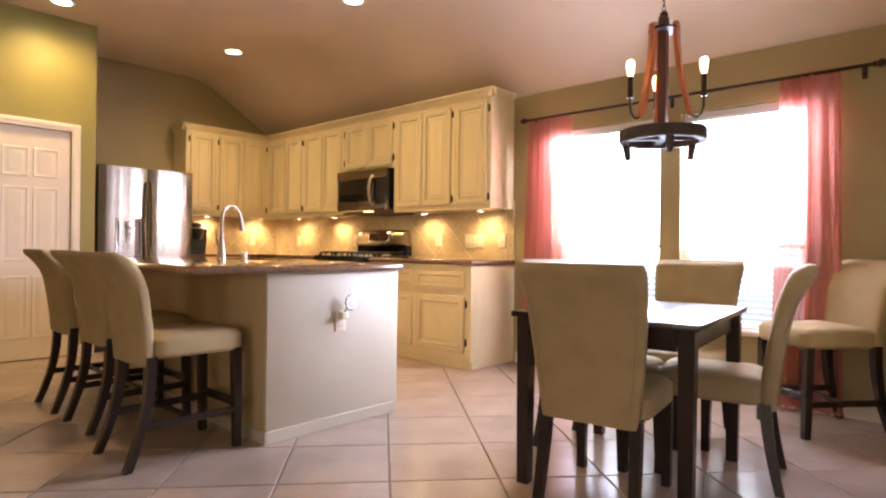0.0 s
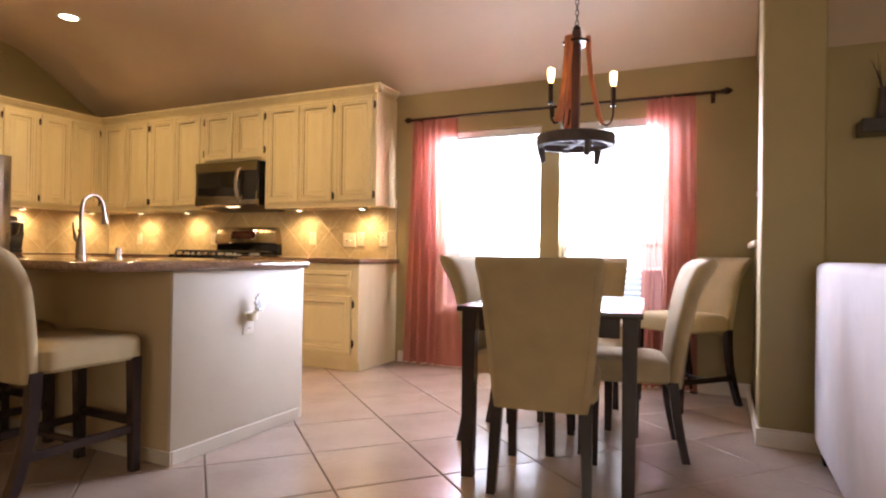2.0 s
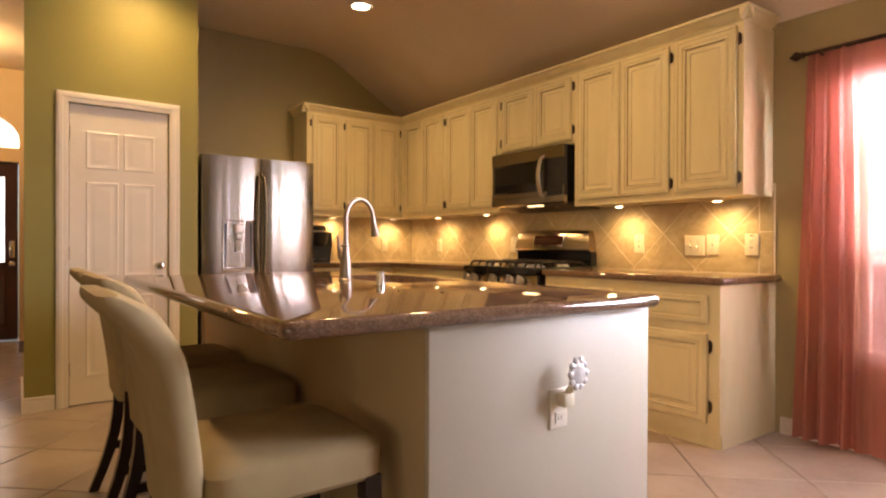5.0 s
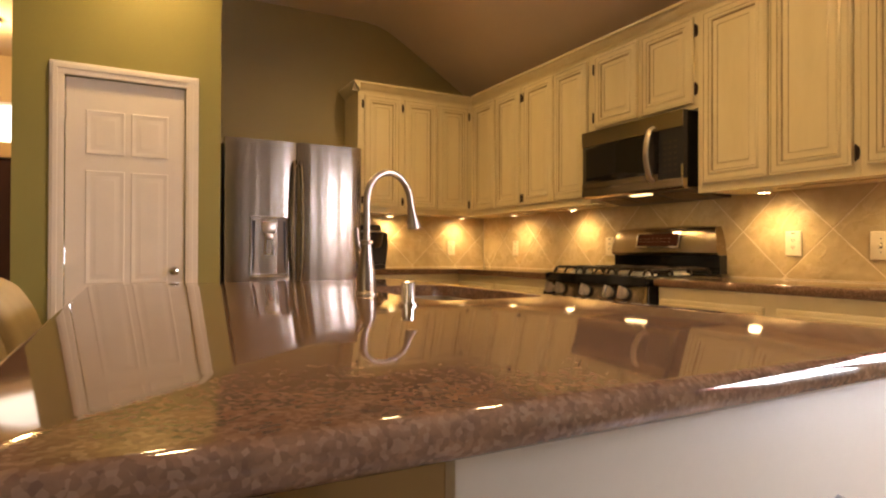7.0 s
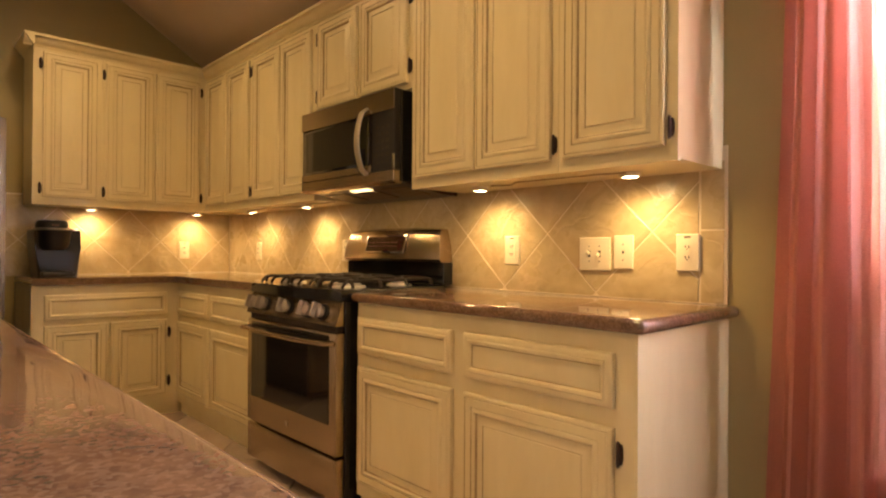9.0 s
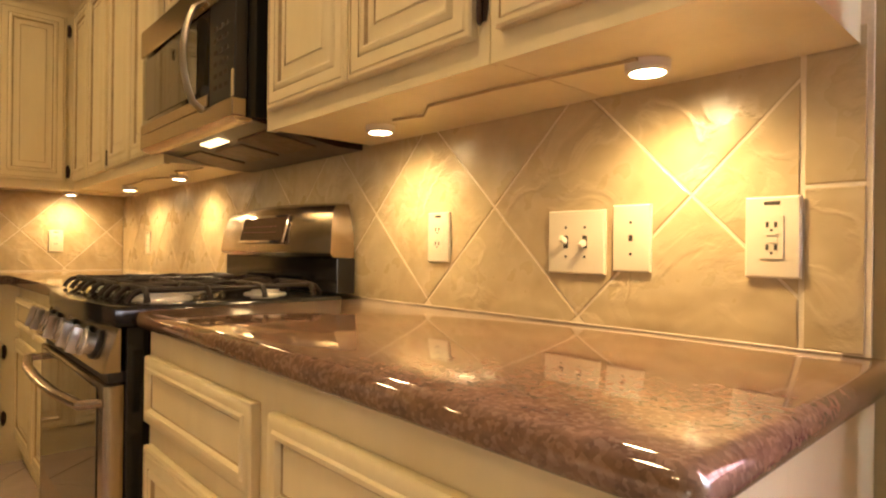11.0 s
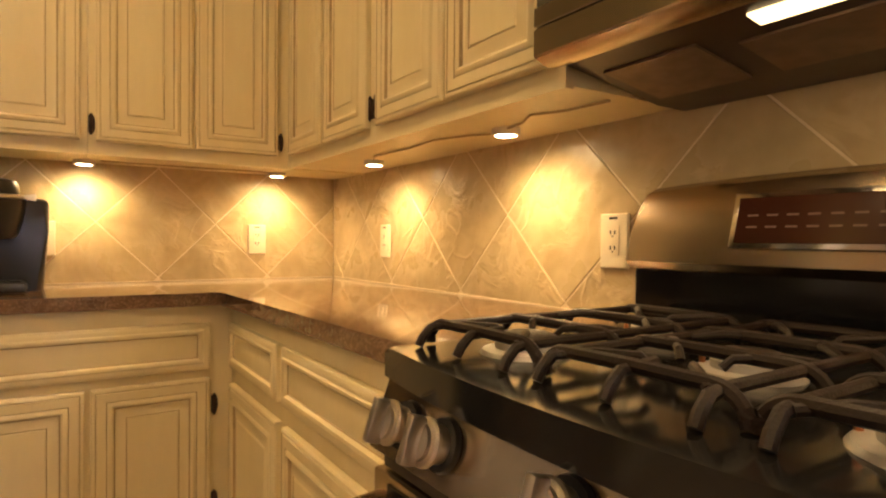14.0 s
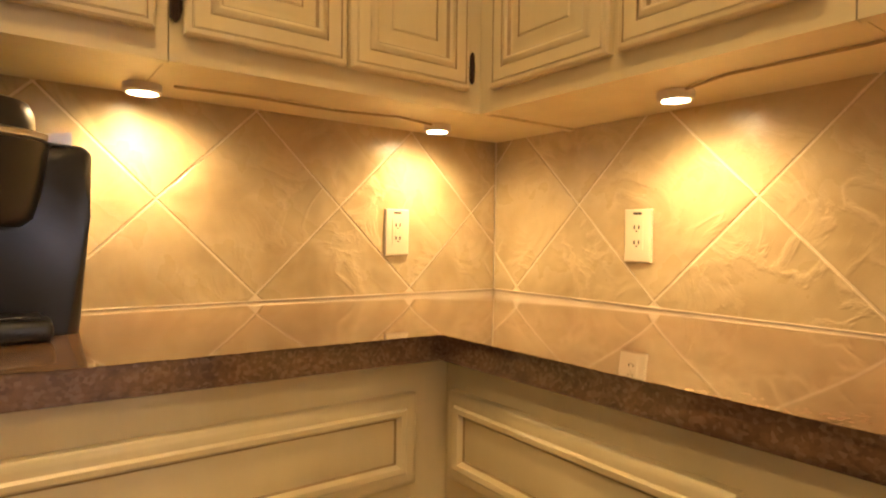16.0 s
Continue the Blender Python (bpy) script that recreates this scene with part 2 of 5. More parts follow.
COPPER = material("copper", (0.60, 0.25, 0.12), 0.35, 1.0, vary=0.1, scale=20, bump=0.0)
NICHE = material("grey_brown_plastic", (0.20, 0.155, 0.12), 0.4, vary=0.1, scale=12, fine=120, bump=0.03)
SATIN = material("satin_silver", (0.58, 0.53, 0.46), 0.30, 1.0, vary=0.06, scale=8, fine=200, bump=0.02)
LEGEND = material("printed_legend", (0.17, 0.09, 0.065), 0.6, vary=0.1, scale=8, fine=90, bump=0.0)
SEAM = material("seam", (0.36, 0.28, 0.175), 0.9, vary=0.2, scale=20, fine=300, bump=0.2)
WOODD = material("espresso_wood", (0.026, 0.016, 0.014), 0.25, vary=0.14, scale=12, fine=80, bump=0.05, stretch=(1, 1, 0.15))
# Stave wood brightened to orange for the light of the bulbs beside it.
WOODR = material("bulb_lit_red_wood", (0.54, 0.17, 0.058), 0.5, vary=0.5, scale=40, fine=140, bump=0.2, stretch=(1, 1, 0.12))
WOODP = material("brown_post_wood", (0.13, 0.055, 0.038), 0.5, vary=0.4, scale=30, fine=140, bump=0.2, stretch=(1, 1, 0.12))
WOODG = material("weathered_wood", (0.075, 0.055, 0.05), 0.65, vary=0.35, scale=14, fine=120, bump=0.3)
BRONZE = material("dark_bronze", (0.055, 0.030, 0.020), 0.55, 0.6, vary=0.25, scale=30, fine=200, bump=0.1)
ALMOND = material("almond_plastic", (0.74, 0.66, 0.50), 0.3, vary=0.04, scale=8, fine=60, bump=0.0)
SLOT = material("dark_slot", (0.05, 0.04, 0.03), 0.6, vary=0.1, bump=0.0)
SHEER = sheer("salmon_sheer", (0.66, 0.30, 0.25))
BLIND = material("white_blind", (0.80, 0.78, 0.76), 0.45, vary=0.04, bump=0.02)
_t = BLIND.node_tree
_m, _l = _t.nodes.new("ShaderNodeMixShader"), _t.nodes.new("ShaderNodeBsdfTranslucent")
_l.inputs[0].default_value = (0.85, 0.83, 0.82, 1)
_m.inputs[0].default_value = 0.35
_t.links.new(_t.nodes["Principled BSDF"].outputs[0], _m.inputs[1]), _t.links.new(_l.outputs[0], _m.inputs[2])
_t.links.new(_m.outputs[0], _t.nodes["Material Output"].inputs[0])
DOORW = material("dark_entry_wood", (0.055, 0.018, 0.014), 0.35, vary=0.3, scale=10, fine=80, bump=0.08, stretch=(1, 1, 0.15))
LINEN = material("white_slipcover", (0.62, 0.585, 0.58), 0.9, vary=0.08, scale=5, fine=300, bump=0.35, spec=0.2)
MAT = material("dark_mat", (0.06, 0.03, 0.025), 0.95, vary=0.3, scale=20, fine=400, bump=0.5)
BELLY = material("dark_brown_enamel", (0.045, 0.020, 0.014), 0.35, vary=0.2, scale=8, fine=90, bump=0.02)
FILTER = material("greasy_filter_mesh", (0.21, 0.145, 0.10), 0.45, 0.4, vary=0.2, scale=30, fine=400, bump=0.3)
CRYSTAL = material("cut_crystal", (0.85, 0.85, 0.87), 0.08, 0.35, vary=0.05, scale=60, fine=200, bump=0.3)
BULB = glow("warm_bulb", (1.0, 0.62, 0.26), 4.5)
PUCKG = glow("puck_glass", (1.0, 0.78, 0.45), 40)
CANG = glow("can_glass", (1.0, 0.80, 0.50), 18)
HOODG = glow("hood_glass", (1.0, 0.72, 0.34), 2.2)
SINKM = material("sink_steel", (0.58, 0.54, 0.49), 0.28, 1.0, vary=0.1, scale=6, fine=200, bump=0.03)
# Entry panes emit by themselves, in place of daylight through the glass.
DAYG = glow("glowing_pane_glass", (1.0, 0.96, 0.92), 1.6)
OUT = glow("bright_outdoors", (0.97, 0.98, 1.0), 2.0)


# ---- building helpers ----
def empty(name, label, category, at=(0, 0, 0), group="", kind=""):
    ob = new(name)
    ob.empty_display_size = 0.1
    ob.location = at
    return tagged(ob, label, category, group, kind)


def root_of(ob):
    while ob.parent:
        ob = ob.parent
    return ob


def mesh_of(bm, name, mats, smooth=True, angle=35):
    bmesh.ops.recalc_face_normals(bm, faces=bm.faces)
    me = bpy.data.meshes.new(name)
    bm.to_mesh(me)
    bm.free()
    for m in (mats if isinstance(mats, (list, tuple)) else [mats]):
        me.materials.append(m)
    if smooth:
        me.polygons.foreach_set("use_smooth", [True] * len(me.polygons))
        me.set_sharp_from_angle(angle=radians(angle))
    return me


def part(name, bm, mats, parent=None, label="", smooth=True):
    """One mesh object, given in world metres, under its thing or part."""
    if parent:
        bmesh.ops.translate(bm, verts=bm.verts, vec=-root_of(parent).location)
    ob = new(name, mesh_of(bm, name, mats, smooth))
    if parent:
        ob.parent = parent
    return tagged(ob, label)


def solo(name, bm, mats, label, category, group="", kind="", smooth=True):
    """A thing or a piece of the setting that is one mesh; its origin is set to the middle of its foot."""
    lo = [min(v.co[i] for v in bm.verts) for i in range(3)]
    hi = [max(v.co[i] for v in bm.verts) for i in range(3)]
    at = Vector(((lo[0] + hi[0]) / 2, (lo[1] + hi[1]) / 2, lo[2]))
    bmesh.ops.translate(bm, verts=bm.verts, vec=-at)
    ob = new(name, mesh_of(bm, name, mats, smooth))
    ob.location = at
    return tagged(ob, label, category, group, kind)


def box(x0, x1, y0, y1, z0, z1, bev=0.0, seg=1, bm=None, mi=0):
    bm = bm or bmesh.new()
    g = bmesh.ops.create_cube(bm, size=1, matrix=Matrix.Translation(((x0 + x1) / 2, (y0 + y1) / 2, (z0 + z1) / 2)) @ Matrix.Diagonal((x1 - x0, y1 - y0, z1 - z0, 1)))
    faces = {f for v in g["verts"] for f in v.link_faces}
    for f in faces:
        f.material_index = mi
    if bev:
        bmesh.ops.bevel(bm, geom=list({e for v in g["verts"] for e in v.link_edges}), offset=bev, segments=seg, profile=0.5, affect='EDGES', clamp_overlap=True, material=-1)
    return bm


def tube(pts, r, seg=8, bm=None, radii=None, mi=0, flat=1.0, side=None):
    """A round bar along points."""
    bm = bm or bmesh.new()
    pts = [Vector(p) for p in pts]
    rings = []
    for i, p in enumerate(pts):
        d = (pts[min(i + 1, len(pts) - 1)] - pts[max(i - 1, 0)]).normalized()
        u = (Vector(side) if side else d.cross(Vector((0, 0, 1)) if abs(d.z) < 0.95 else Vector((0, 1, 0)))).normalized()
        w = u.cross(d).normalized()
        rr = radii[i] if radii else r
        rings.append([bm.verts.new(p + rr * (math.cos(a) * u + flat * math.sin(a) * w)) for a in [2 * math.pi * k / seg for k in range(seg)]])
    for a, b in zip(rings, rings[1:]):
        for k in range(seg):
            bm.faces.new((a[k], a[(k + 1) % seg], b[(k + 1) % seg], b[k])).material_index = mi
    bm.faces.new(rings[0][::-1]).material_index = mi
    bm.faces.new(rings[-1]).material_index = mi
    return bm


def lathe(profile, at=(0, 0, 0), axis='Z', seg=20, bm=None, mi=0):
    """A turned shape: (radius, height) pairs about an axis."""
    bm = bm or bmesh.new()
    turn = {'Z': Matrix.Identity(3), 'Y': Matrix.Rotation(radians(90), 3, 'X'), 'X': Matrix.Rotation(radians(90), 3, 'Y'), '-Y': Matrix.Rotation(radians(90), 3, 'X')}[axis]
    rings = []
    for r, h in profile:
        rings.append([bm.verts.new(Vector(at) + turn @ Vector((max(r, 1e-4) * math.cos(2 * math.pi * k / seg), max(r, 1e-4) * math.sin(2 * math.pi * k / seg), h))) for k in range(seg)])
    for a, b in zip(rings, rings[1:]):
        for k in range(seg):
            bm.faces.new((a[k], a[(k + 1) % seg], b[(k + 1) % seg], b[k])).material_index = mi
    bm.faces.new(rings[0][::-1]).material_index = mi
    bm.faces.new(rings[-1]).material_index = mi
    return bm


def prism(poly, m, depth, bm=None, mi=0):
    """An outline in x, y pushed out along z, laid by the matrix m."""
    bm = bm or bmesh.new()
    a = [bm.verts.new(m @ Vector((x, y, 0))) for x, y in poly]
    b = [bm.verts.new(m @ Vector((x, y, depth))) for x, y in poly]
    n = len(poly)
    bm.faces.new(a[::-1]).material_index = mi
    bm.faces.new(b).material_index = mi
    for k in range(n):
        bm.faces.new((a[k], a[(k + 1) % n], b[(k + 1) % n], b[k])).material_index = mi
    return bm


FRONT_Y = Matrix(((1, 0, 0, 0), (0, 0, -1, 0), (0, 1, 0, 0), (0, 0, 0, 1)))   # outline in x, z; out towards -y
FRONT_X = Matrix(((0, 0, 1, 0), (1, 0, 0, 0), (0, 1, 0, 0), (0, 0, 0, 1)))    # outline in y, z; out towards +x


def rings_panel(w0, w1, z0, z1, rings, m, bm=None):
    """A moulded front: rings of (inset, height, material index) from the outer edge to the field."""
    bm = bm or bmesh.new()
    loops = []
    for inset, h, mi in rings:
        loops.append(([bm.verts.new(m @ Vector(p)) for p in ((w0 + inset, z0 + inset, h), (w1 - inset, z0 + inset, h), (w1 - inset, z1 - inset, h), (w0 + inset, z1 - inset, h))], mi))
    for (a, _), (b, mi) in zip(loops, loops[1:]):
        for k in range(4):
            bm.faces.new((a[k], a[(k + 1) % 4], b[(k + 1) % 4], b[k])).material_index = mi
    bm.faces.new(loops[-1][0])
    bm.faces.new(loops[0][0][::-1])
    return bm


DOOR_RINGS = [(0, 0, 0), (0, 0.015, 0), (0.004, 0.019, 0), (0.011, 0.020, 0), (0.013, 0.0175, 1), (0.016, 0.020, 0), (0.040, 0.020, 0), (0.042, 0.017, 1), (0.046, 0.021, 0),
              (0.054, 0.023, 0), (0.060, 0.019, 0), (0.064, 0.012, 1), (0.068, 0.011, 0), (0.074, 0.011, 0), (0.092, 0.018, 0), (0.0945, 0.0155, 1), (0.098, 0.018, 0)]
DRAWER_RINGS = [(0, 0, 0), (0, 0.015, 0), (0.004, 0.019, 0), (0.011, 0.021, 0), (0.020, 0.020, 0), (0.024, 0.024, 0), (0.032, 0.022, 0), (0.037, 0.014, 0), (0.040, 0.012, 1), (0.043, 0.013, 0)]


def hinge(parent, m, x, z):
    """A dark exposed hinge with a ball tip."""
    bm = prism([(x - 0.008, z - 0.028), (x + 0.008, z - 0.028), (x + 0.012, z - 0.012), (x + 0.012, z + 0.012), (x + 0.008, z + 0.028), (x - 0.008, z + 0.028)], m @ Matrix.Translation((0, 0, 0.0015)), 0.004)
    tube([m @ Vector((x, z - 0.036, 0.010)), m @ Vector((x, z - 0.030, 0.010)), m @ Vector((x, z + 0.030, 0.010)), m @ Vector((x, z + 0.036, 0.010))], 0.005, 8, bm, radii=[0.002, 0.0055, 0.0055, 0.002])
    return part("hinge", bm, BRONZE, parent, "dark bronze hinge")


# ---- the room ----
WX, WY, CZ = -6.47, 5.03, 3.03
SX0, SX1 = 0.27, 0.56      # column by the dining corner
solo("floor_slab", box(-9.4, 4.2, -3.2, 5.3, -0.12, -0.008), GROUT, "grey-brown grout bed under the floor tiles", "floor", kind="structure")


def wall(name, boxes, mat=PAINT, label="painted plaster wall, warm lamplight put into its khaki green", bev=0.0):
    bm = bmesh.new()
    for b in boxes:
        box(*b, bm=bm, bev=bev, seg=3)
    return solo(name, bm, mat, label, "wall", kind="structure")


W0, W1, W2, W3, WZ0, WZ1 = -2.17, -1.237, -1.085, -0.275, 0.47, 2.02
wall_north = wall("wall_north", [(-9.3, W0, WY, WY + 0.2, 0, 3.1), (W3, 4.1, WY, WY + 0.2, 0, 3.1), (W0, W3, WY, WY + 0.2, 0, WZ0), (W0, W3, WY, WY + 0.2, WZ1, 3.1), (W1, W2, WY, WY + 0.2, WZ0, WZ1)], TAUPE, "taupe painted plaster wall with two windows")
wall_west = wall("wall_west", [(WX - 0.15, WX, 2.52, WY, 0, 3.1)], TAUPE, "taupe painted plaster wall behind the refrigerator")
# Unseen walls closing the room; the openings are added for the fill lamps.
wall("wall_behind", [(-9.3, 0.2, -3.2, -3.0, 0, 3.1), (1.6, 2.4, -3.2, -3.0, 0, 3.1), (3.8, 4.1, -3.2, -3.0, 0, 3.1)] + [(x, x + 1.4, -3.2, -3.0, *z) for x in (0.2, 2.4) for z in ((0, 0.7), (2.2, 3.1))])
wall("wall_east", [(4.0, 4.2, -3.0, WY, 0, 3.1)])
wall("wall_hall", [(-9.25, -5.7, -0.75, -0.6, 0, 3.1), (-5.7, -5.52, -3.0, -0.6, 0, 3.1)], TAN, "tan painted hall wall")
# pantry block with its door opening and the rounded outer corner
DY0, DY1, DZ = 1.708, 2.322, 2.018
wall("wall_pantry", [(-5.66, -5.52, 1.47, DY0, 0, 3.1), (-5.66, -5.52, DY1, 2.52, 0, 3.1), (-5.66, -5.52, DY0, DY1, DZ, 3.1)])
wall("wall_pantry_side", [(-6.3, -5.67, 1.485, 1.60, 0, 3.1)], TAN, "tan painted side wall of the pantry")
wall("wall_pantry_return", [(WX, -5.67, 2.40, 2.515, 0, 3.1)])
# Unseen; added to stop sky light leaking in under the pantry door.
wall("pantry_leak_block", [(-6.30, -6.20, 1.601, 2.399, 0, 3.1)])
wall("wall_hall_right", [(-9.25, -6.31, 1.95, 2.1, 0, 3.1)], TAN, "tan painted hall wall")
# entry wall with the door, the arched light and the arched niche
EX = -9.05
EY0, EY1, EZ = 0.50, 1.455, 2.0
wall("wall_entry", [(EX - 0.2, EX, -0.6, EY0, 0, 3.1), (EX - 0.2, EX, EY0, EY1, 2.56, 3.1), (EX - 0.2, EX, EY0, EY1, EZ, 2.14), (EX - 0.2, EX, EY1, 1.6, 0, 3.1), (EX - 0.2, EX, 1.6, 1.9, 0, 1.93), (EX - 0.2, EX, 1.6, 1.9, 2.50, 3.1),
     (EX - 0.2, EX - 0.12, 1.6, 1.9, 1.93, 2.5), (EX - 0.2, EX, 1.9, 1.95, 0, 3.1)], TAN, "tan painted entry wall")


def arch_fill(y0, y1, zs, zt, x0, x1, n=14):
    """The wall above an arch: the corner pieces between the arch and its square opening."""
    bm = bmesh.new()
    c, r, h = (y0 + y1) / 2, (y1 - y0) / 2, zt - zs
    for side in (0, 1):
        pts = [(c + (-1 if side == 0 else 1) * r * math.cos(math.pi / 2 * k / n), zs + h * math.sin(math.pi / 2 * k / n)) for k in range(n + 1)]
        pts = pts + [(y0 if side == 0 else y1, zt)]
        prism(pts, Matrix.Translation((x0, 0, 0)) @ FRONT_X, x1 - x0, bm)
    return bm


solo("arch_over_entry", arch_fill(EY0, EY1, 2.26, 2.559, EX - 0.199, EX - 0.001), TAN, "tan painted arch over the entry door", "arch", kind="structure")
solo("arch_niche", arch_fill(1.6, 1.9, 2.15, 2.499, EX - 0.119, EX - 0.001), TAN, "tan painted arch of the hall niche", "arch", kind="structure")

# ceiling: flat over the kitchen, bending down to the window wall
bm = bmesh.new()
prof = [(-3.2, CZ), (3.80, CZ), (3.92, CZ - 0.012), (4.04, CZ - 0.05), (4.16, CZ - 0.115), (4.30, CZ - 0.20), (5.23, 2.26)]
low = [bm.verts.new((-9.3, y, z)) for y, z in prof]
low2 = [bm.verts.new((4.2, y, z)) for y, z in prof]
up = [bm.verts.new((-9.3, y, 3.25)) for y, z in prof]
up2 = [bm.verts.new((4.2, y, 3.25)) for y, z in prof]
for a, b in ((low, low2), (up2, up)):
    for k in range(len(prof) - 1):
        bm.faces.new((a[k], a[k + 1], b[k + 1], b[k]))
for a, b in ((low, up), (up2, low2)):
    for k in range(len(prof) - 1):
        bm.faces.new((a[k], b[k], b[k + 1], a[k + 1]))
bm.faces.new((low[0], low2[0], up2[0], up[0])), bm.faces.new((low[-1], up[-1], up2[-1], low2[-1]))
solo("ceiling", bm, CEIL, "textured off-white ceiling sloping down over the windows", "ceiling", kind="structure", smooth=True)

# column, half wall and header by the dining corner
wall("column", [(SX0, SX1, 3.88, 4.22, 0, 3.1)], TAUPE, "taupe painted column at the end of the half wall", bev=0.015)
wall("half_wall", [(SX0 + 0.02, SX1 - 0.02, 4.22, WY, 0, 1.04)], TAUPE, "taupe painted half wall")
wall("header", [(SX0 + 0.02, SX1 - 0.02, 4.22, WY, 2.28, 3.1)], TAUPE, "taupe painted header over the half wall")
solo("half_wall_cap", box(SX0 - 0.02, SX1 + 0.02, 4.22, WY, 1.04, 1.075, 0.008, 2), WHITE, "white wooden cap on the half wall", "trim", kind="structure")


def baseboard(x0, x1, y0, y1):
    bm = box(x0, x1, y0, y1, 0, 0.075)
    box(min(x0, x1), max(x0, x1), y0, y1, 0.075, 0.095, 0.004, 2, bm)
    return solo("baseboard", bm, WHITE, "white painted baseboard", "baseboard", kind="structure")


baseboard(-2.53, SX0 + 0.01, WY - 0.014, WY)
baseboard(SX0 - 0.014, SX0, 3.86, WY - 0.014)
baseboard(SX0 - 0.014, SX1 + 0.014, 3.866, 3.88)
baseboard(-5.52, -5.506, 1.47, DY0 - 0.075)
baseboard(-5.52, -5.506, DY1 + 0.075, 2.52)
baseboard(-6.3, -5.506, 1.456, 1.47)
baseboard(EX, EX + 0.014, EY1 + 0.06, 1.95)
baseboard(SX1, 4.0, WY - 0.014, WY)

# pantry door and casing
cas = empty("door_trim", "white painted door casing round the pantry door", "door trim", (-5.52, (DY0 + DY1) / 2, 0), kind="structure")
for y0, y1 in ((DY0 - 0.07, DY0), (DY1, DY1 + 0.07)):
    bm = box(-5.519, -5.500, y0, y1, 0, DZ + 0.07, 0.004)
    box(-5.502, -5.494, y0 + 0.012, y1 - 0.03, 0, DZ + 0.04, 0.003, 1, bm)
    part("casing", bm, WHITE, cas)
bm = box(-5.519, -5.499, DY0 - 0.07, DY1 + 0.07, DZ, DZ + 0.07, 0.004)
box(-5.501, -5.493, DY0 - 0.055, DY1 + 0.055, DZ + 0.03, DZ + 0.058, 0.003, 1, bm)
part("head", bm, WHITE, cas)
pd = empty("door_1", "white six-panel pantry door, closed", "door", (-5.54, (DY0 + DY1) / 2, 0.012), kind="structure")
part("door_leaf", box(-5.567, -5.527, DY0 + 0.004, DY1 - 0.004, 0.007, DZ - 0.004, 0.002), WHITE, pd)
DM = Matrix.Translation((-5.5272, 0, 0)) @ FRONT_X
PR = [(0, 0, 0), (0, 0.003, 0), (0.005, 0.006, 0), (0.011, 0.005, 0), (0.020, 0.0008, 0), (0.030, 0.0008, 0), (0.052, 0.006, 0), (0.054, 0.006, 0)]
for col in (0, 1):
    a = DY0 + 0.10 + col * 0.225
    for z0, z1 in ((0.19, 0.73), (0.86, 1.50), (1.59, 1.84)):
        part("panel", rings_panel(a, a + 0.195, z0, z1, PR, DM @ Matrix.Translation((0, 0, 0.0005))), WHITE, pd)
kb = part("door_knob", lathe([(0.026, 0), (0.026, 0.006), (0.010, 0.010), (0.010, 0.028), (0.024, 0.036), (0.028, 0.048), (0.022, 0.060), (0.008, 0.064)], (-5.527, DY1 - 0.065, 0.93), 'X'), CHROME, pd, "brushed nickel round knob")
for z in (0.25, 1.02, 1.82):
    part("hinge", tube([(-5.519, DY0 + 0.003, z - 0.045), (-5.519, DY0 + 0.003, z + 0.045)], 0.006), CHROME, pd, "nickel hinge")

# entry door
ed = empty("door_2", "dark red-brown wooden entry door with a narrow glazed light", "door", (EX - 0.05, (EY0 + EY1) / 2, 0), kind="structure")
bm = bmesh.new()
for b in ((EY0 + 0.01, 1.035, 0.01, EZ - 0.01), (1.325, EY1 - 0.01, 0.01, EZ - 0.01), (1.035, 1.325, 0.01, 0.88), (1.035, 1.325, 1.83, EZ - 0.01)):
    box(EX - 0.10, EX - 0.05, b[0], b[1], b[2], b[3], 0.003, 1, bm)
part("door_leaf", bm, DOORW, ed)
part("glass_light", box(EX - 0.085, EX - 0.075, 1.036, 1.324, 0.881, 1.829), DAYG, ed, "glass that glows for the daylight behind it")
part("lower_panel", rings_panel(1.03, 1.34, 0.18, 0.74, [(0, 0, 0), (0, 0.004, 0), (0.02, 0.012, 0), (0.04, 0.004, 0), (0.07, 0.010, 0)], Matrix.Translation((EX - 0.05, 0, 0)) @ FRONT_X), DOORW, ed)
part("deadbolt", box(EX - 0.049, EX - 0.02, 1.365, 1.42, 0.93, 1.12, 0.008, 2), CHROME, ed, "nickel keypad lock")
part("door_knob", lathe([(0.03, 0), (0.012, 0.01), (0.012, 0.03), (0.028, 0.04), (0.028, 0.055), (0.01, 0.065)], (EX - 0.05, 1.392, 0.86), 'X'), CHROME, ed, "nickel knob")
fan = empty("window_2", "arched window over the entry door", "window", (EX - 0.1, (EY0 + EY1) / 2, 2.14), kind="structure")
part("pane", box(EX - 0.16, EX - 0.15, EY0, EY1, 2.14, 2.56), DAYG, fan, "glass that glows for the daylight outside")
part("mullion", box(EX - 0.149, EX - 0.12, 1.16, 1.19, 2.14, 2.56), WHITE, fan)
part("rail", box(EX - 0.119, EX - 0.09, EY0, EY1, 2.14, 2.17), WHITE, fan)
solo("door_mat", box(-8.95, -8.2, 1.45, 1.9, 0.001, 0.012, 0.004), MAT, "dark brown mat on the hall floor", "mat")
sw = empty("hall_switch", "almond light switch plate on the pantry side wall", "light switch", (-5.72, 1.485, 1.22))
part("plate", box(-5.76, -5.68, 1.478, 1.484, 1.16, 1.28, 0.002), ALMOND, sw)
part("toggle", box(-5.725, -5.715, 1.468, 1.478, 1.21, 1.235, 0.002), ALMOND, sw)
sw = empty("column_switch", "white light switch plate on the column", "light switch", (SX0, 4.05, 1.3))
part("plate", box(SX0 - 0.006, SX0 - 0.0005, 4.00, 4.08, 1.26, 1.38, 0.002), WHITE, sw)
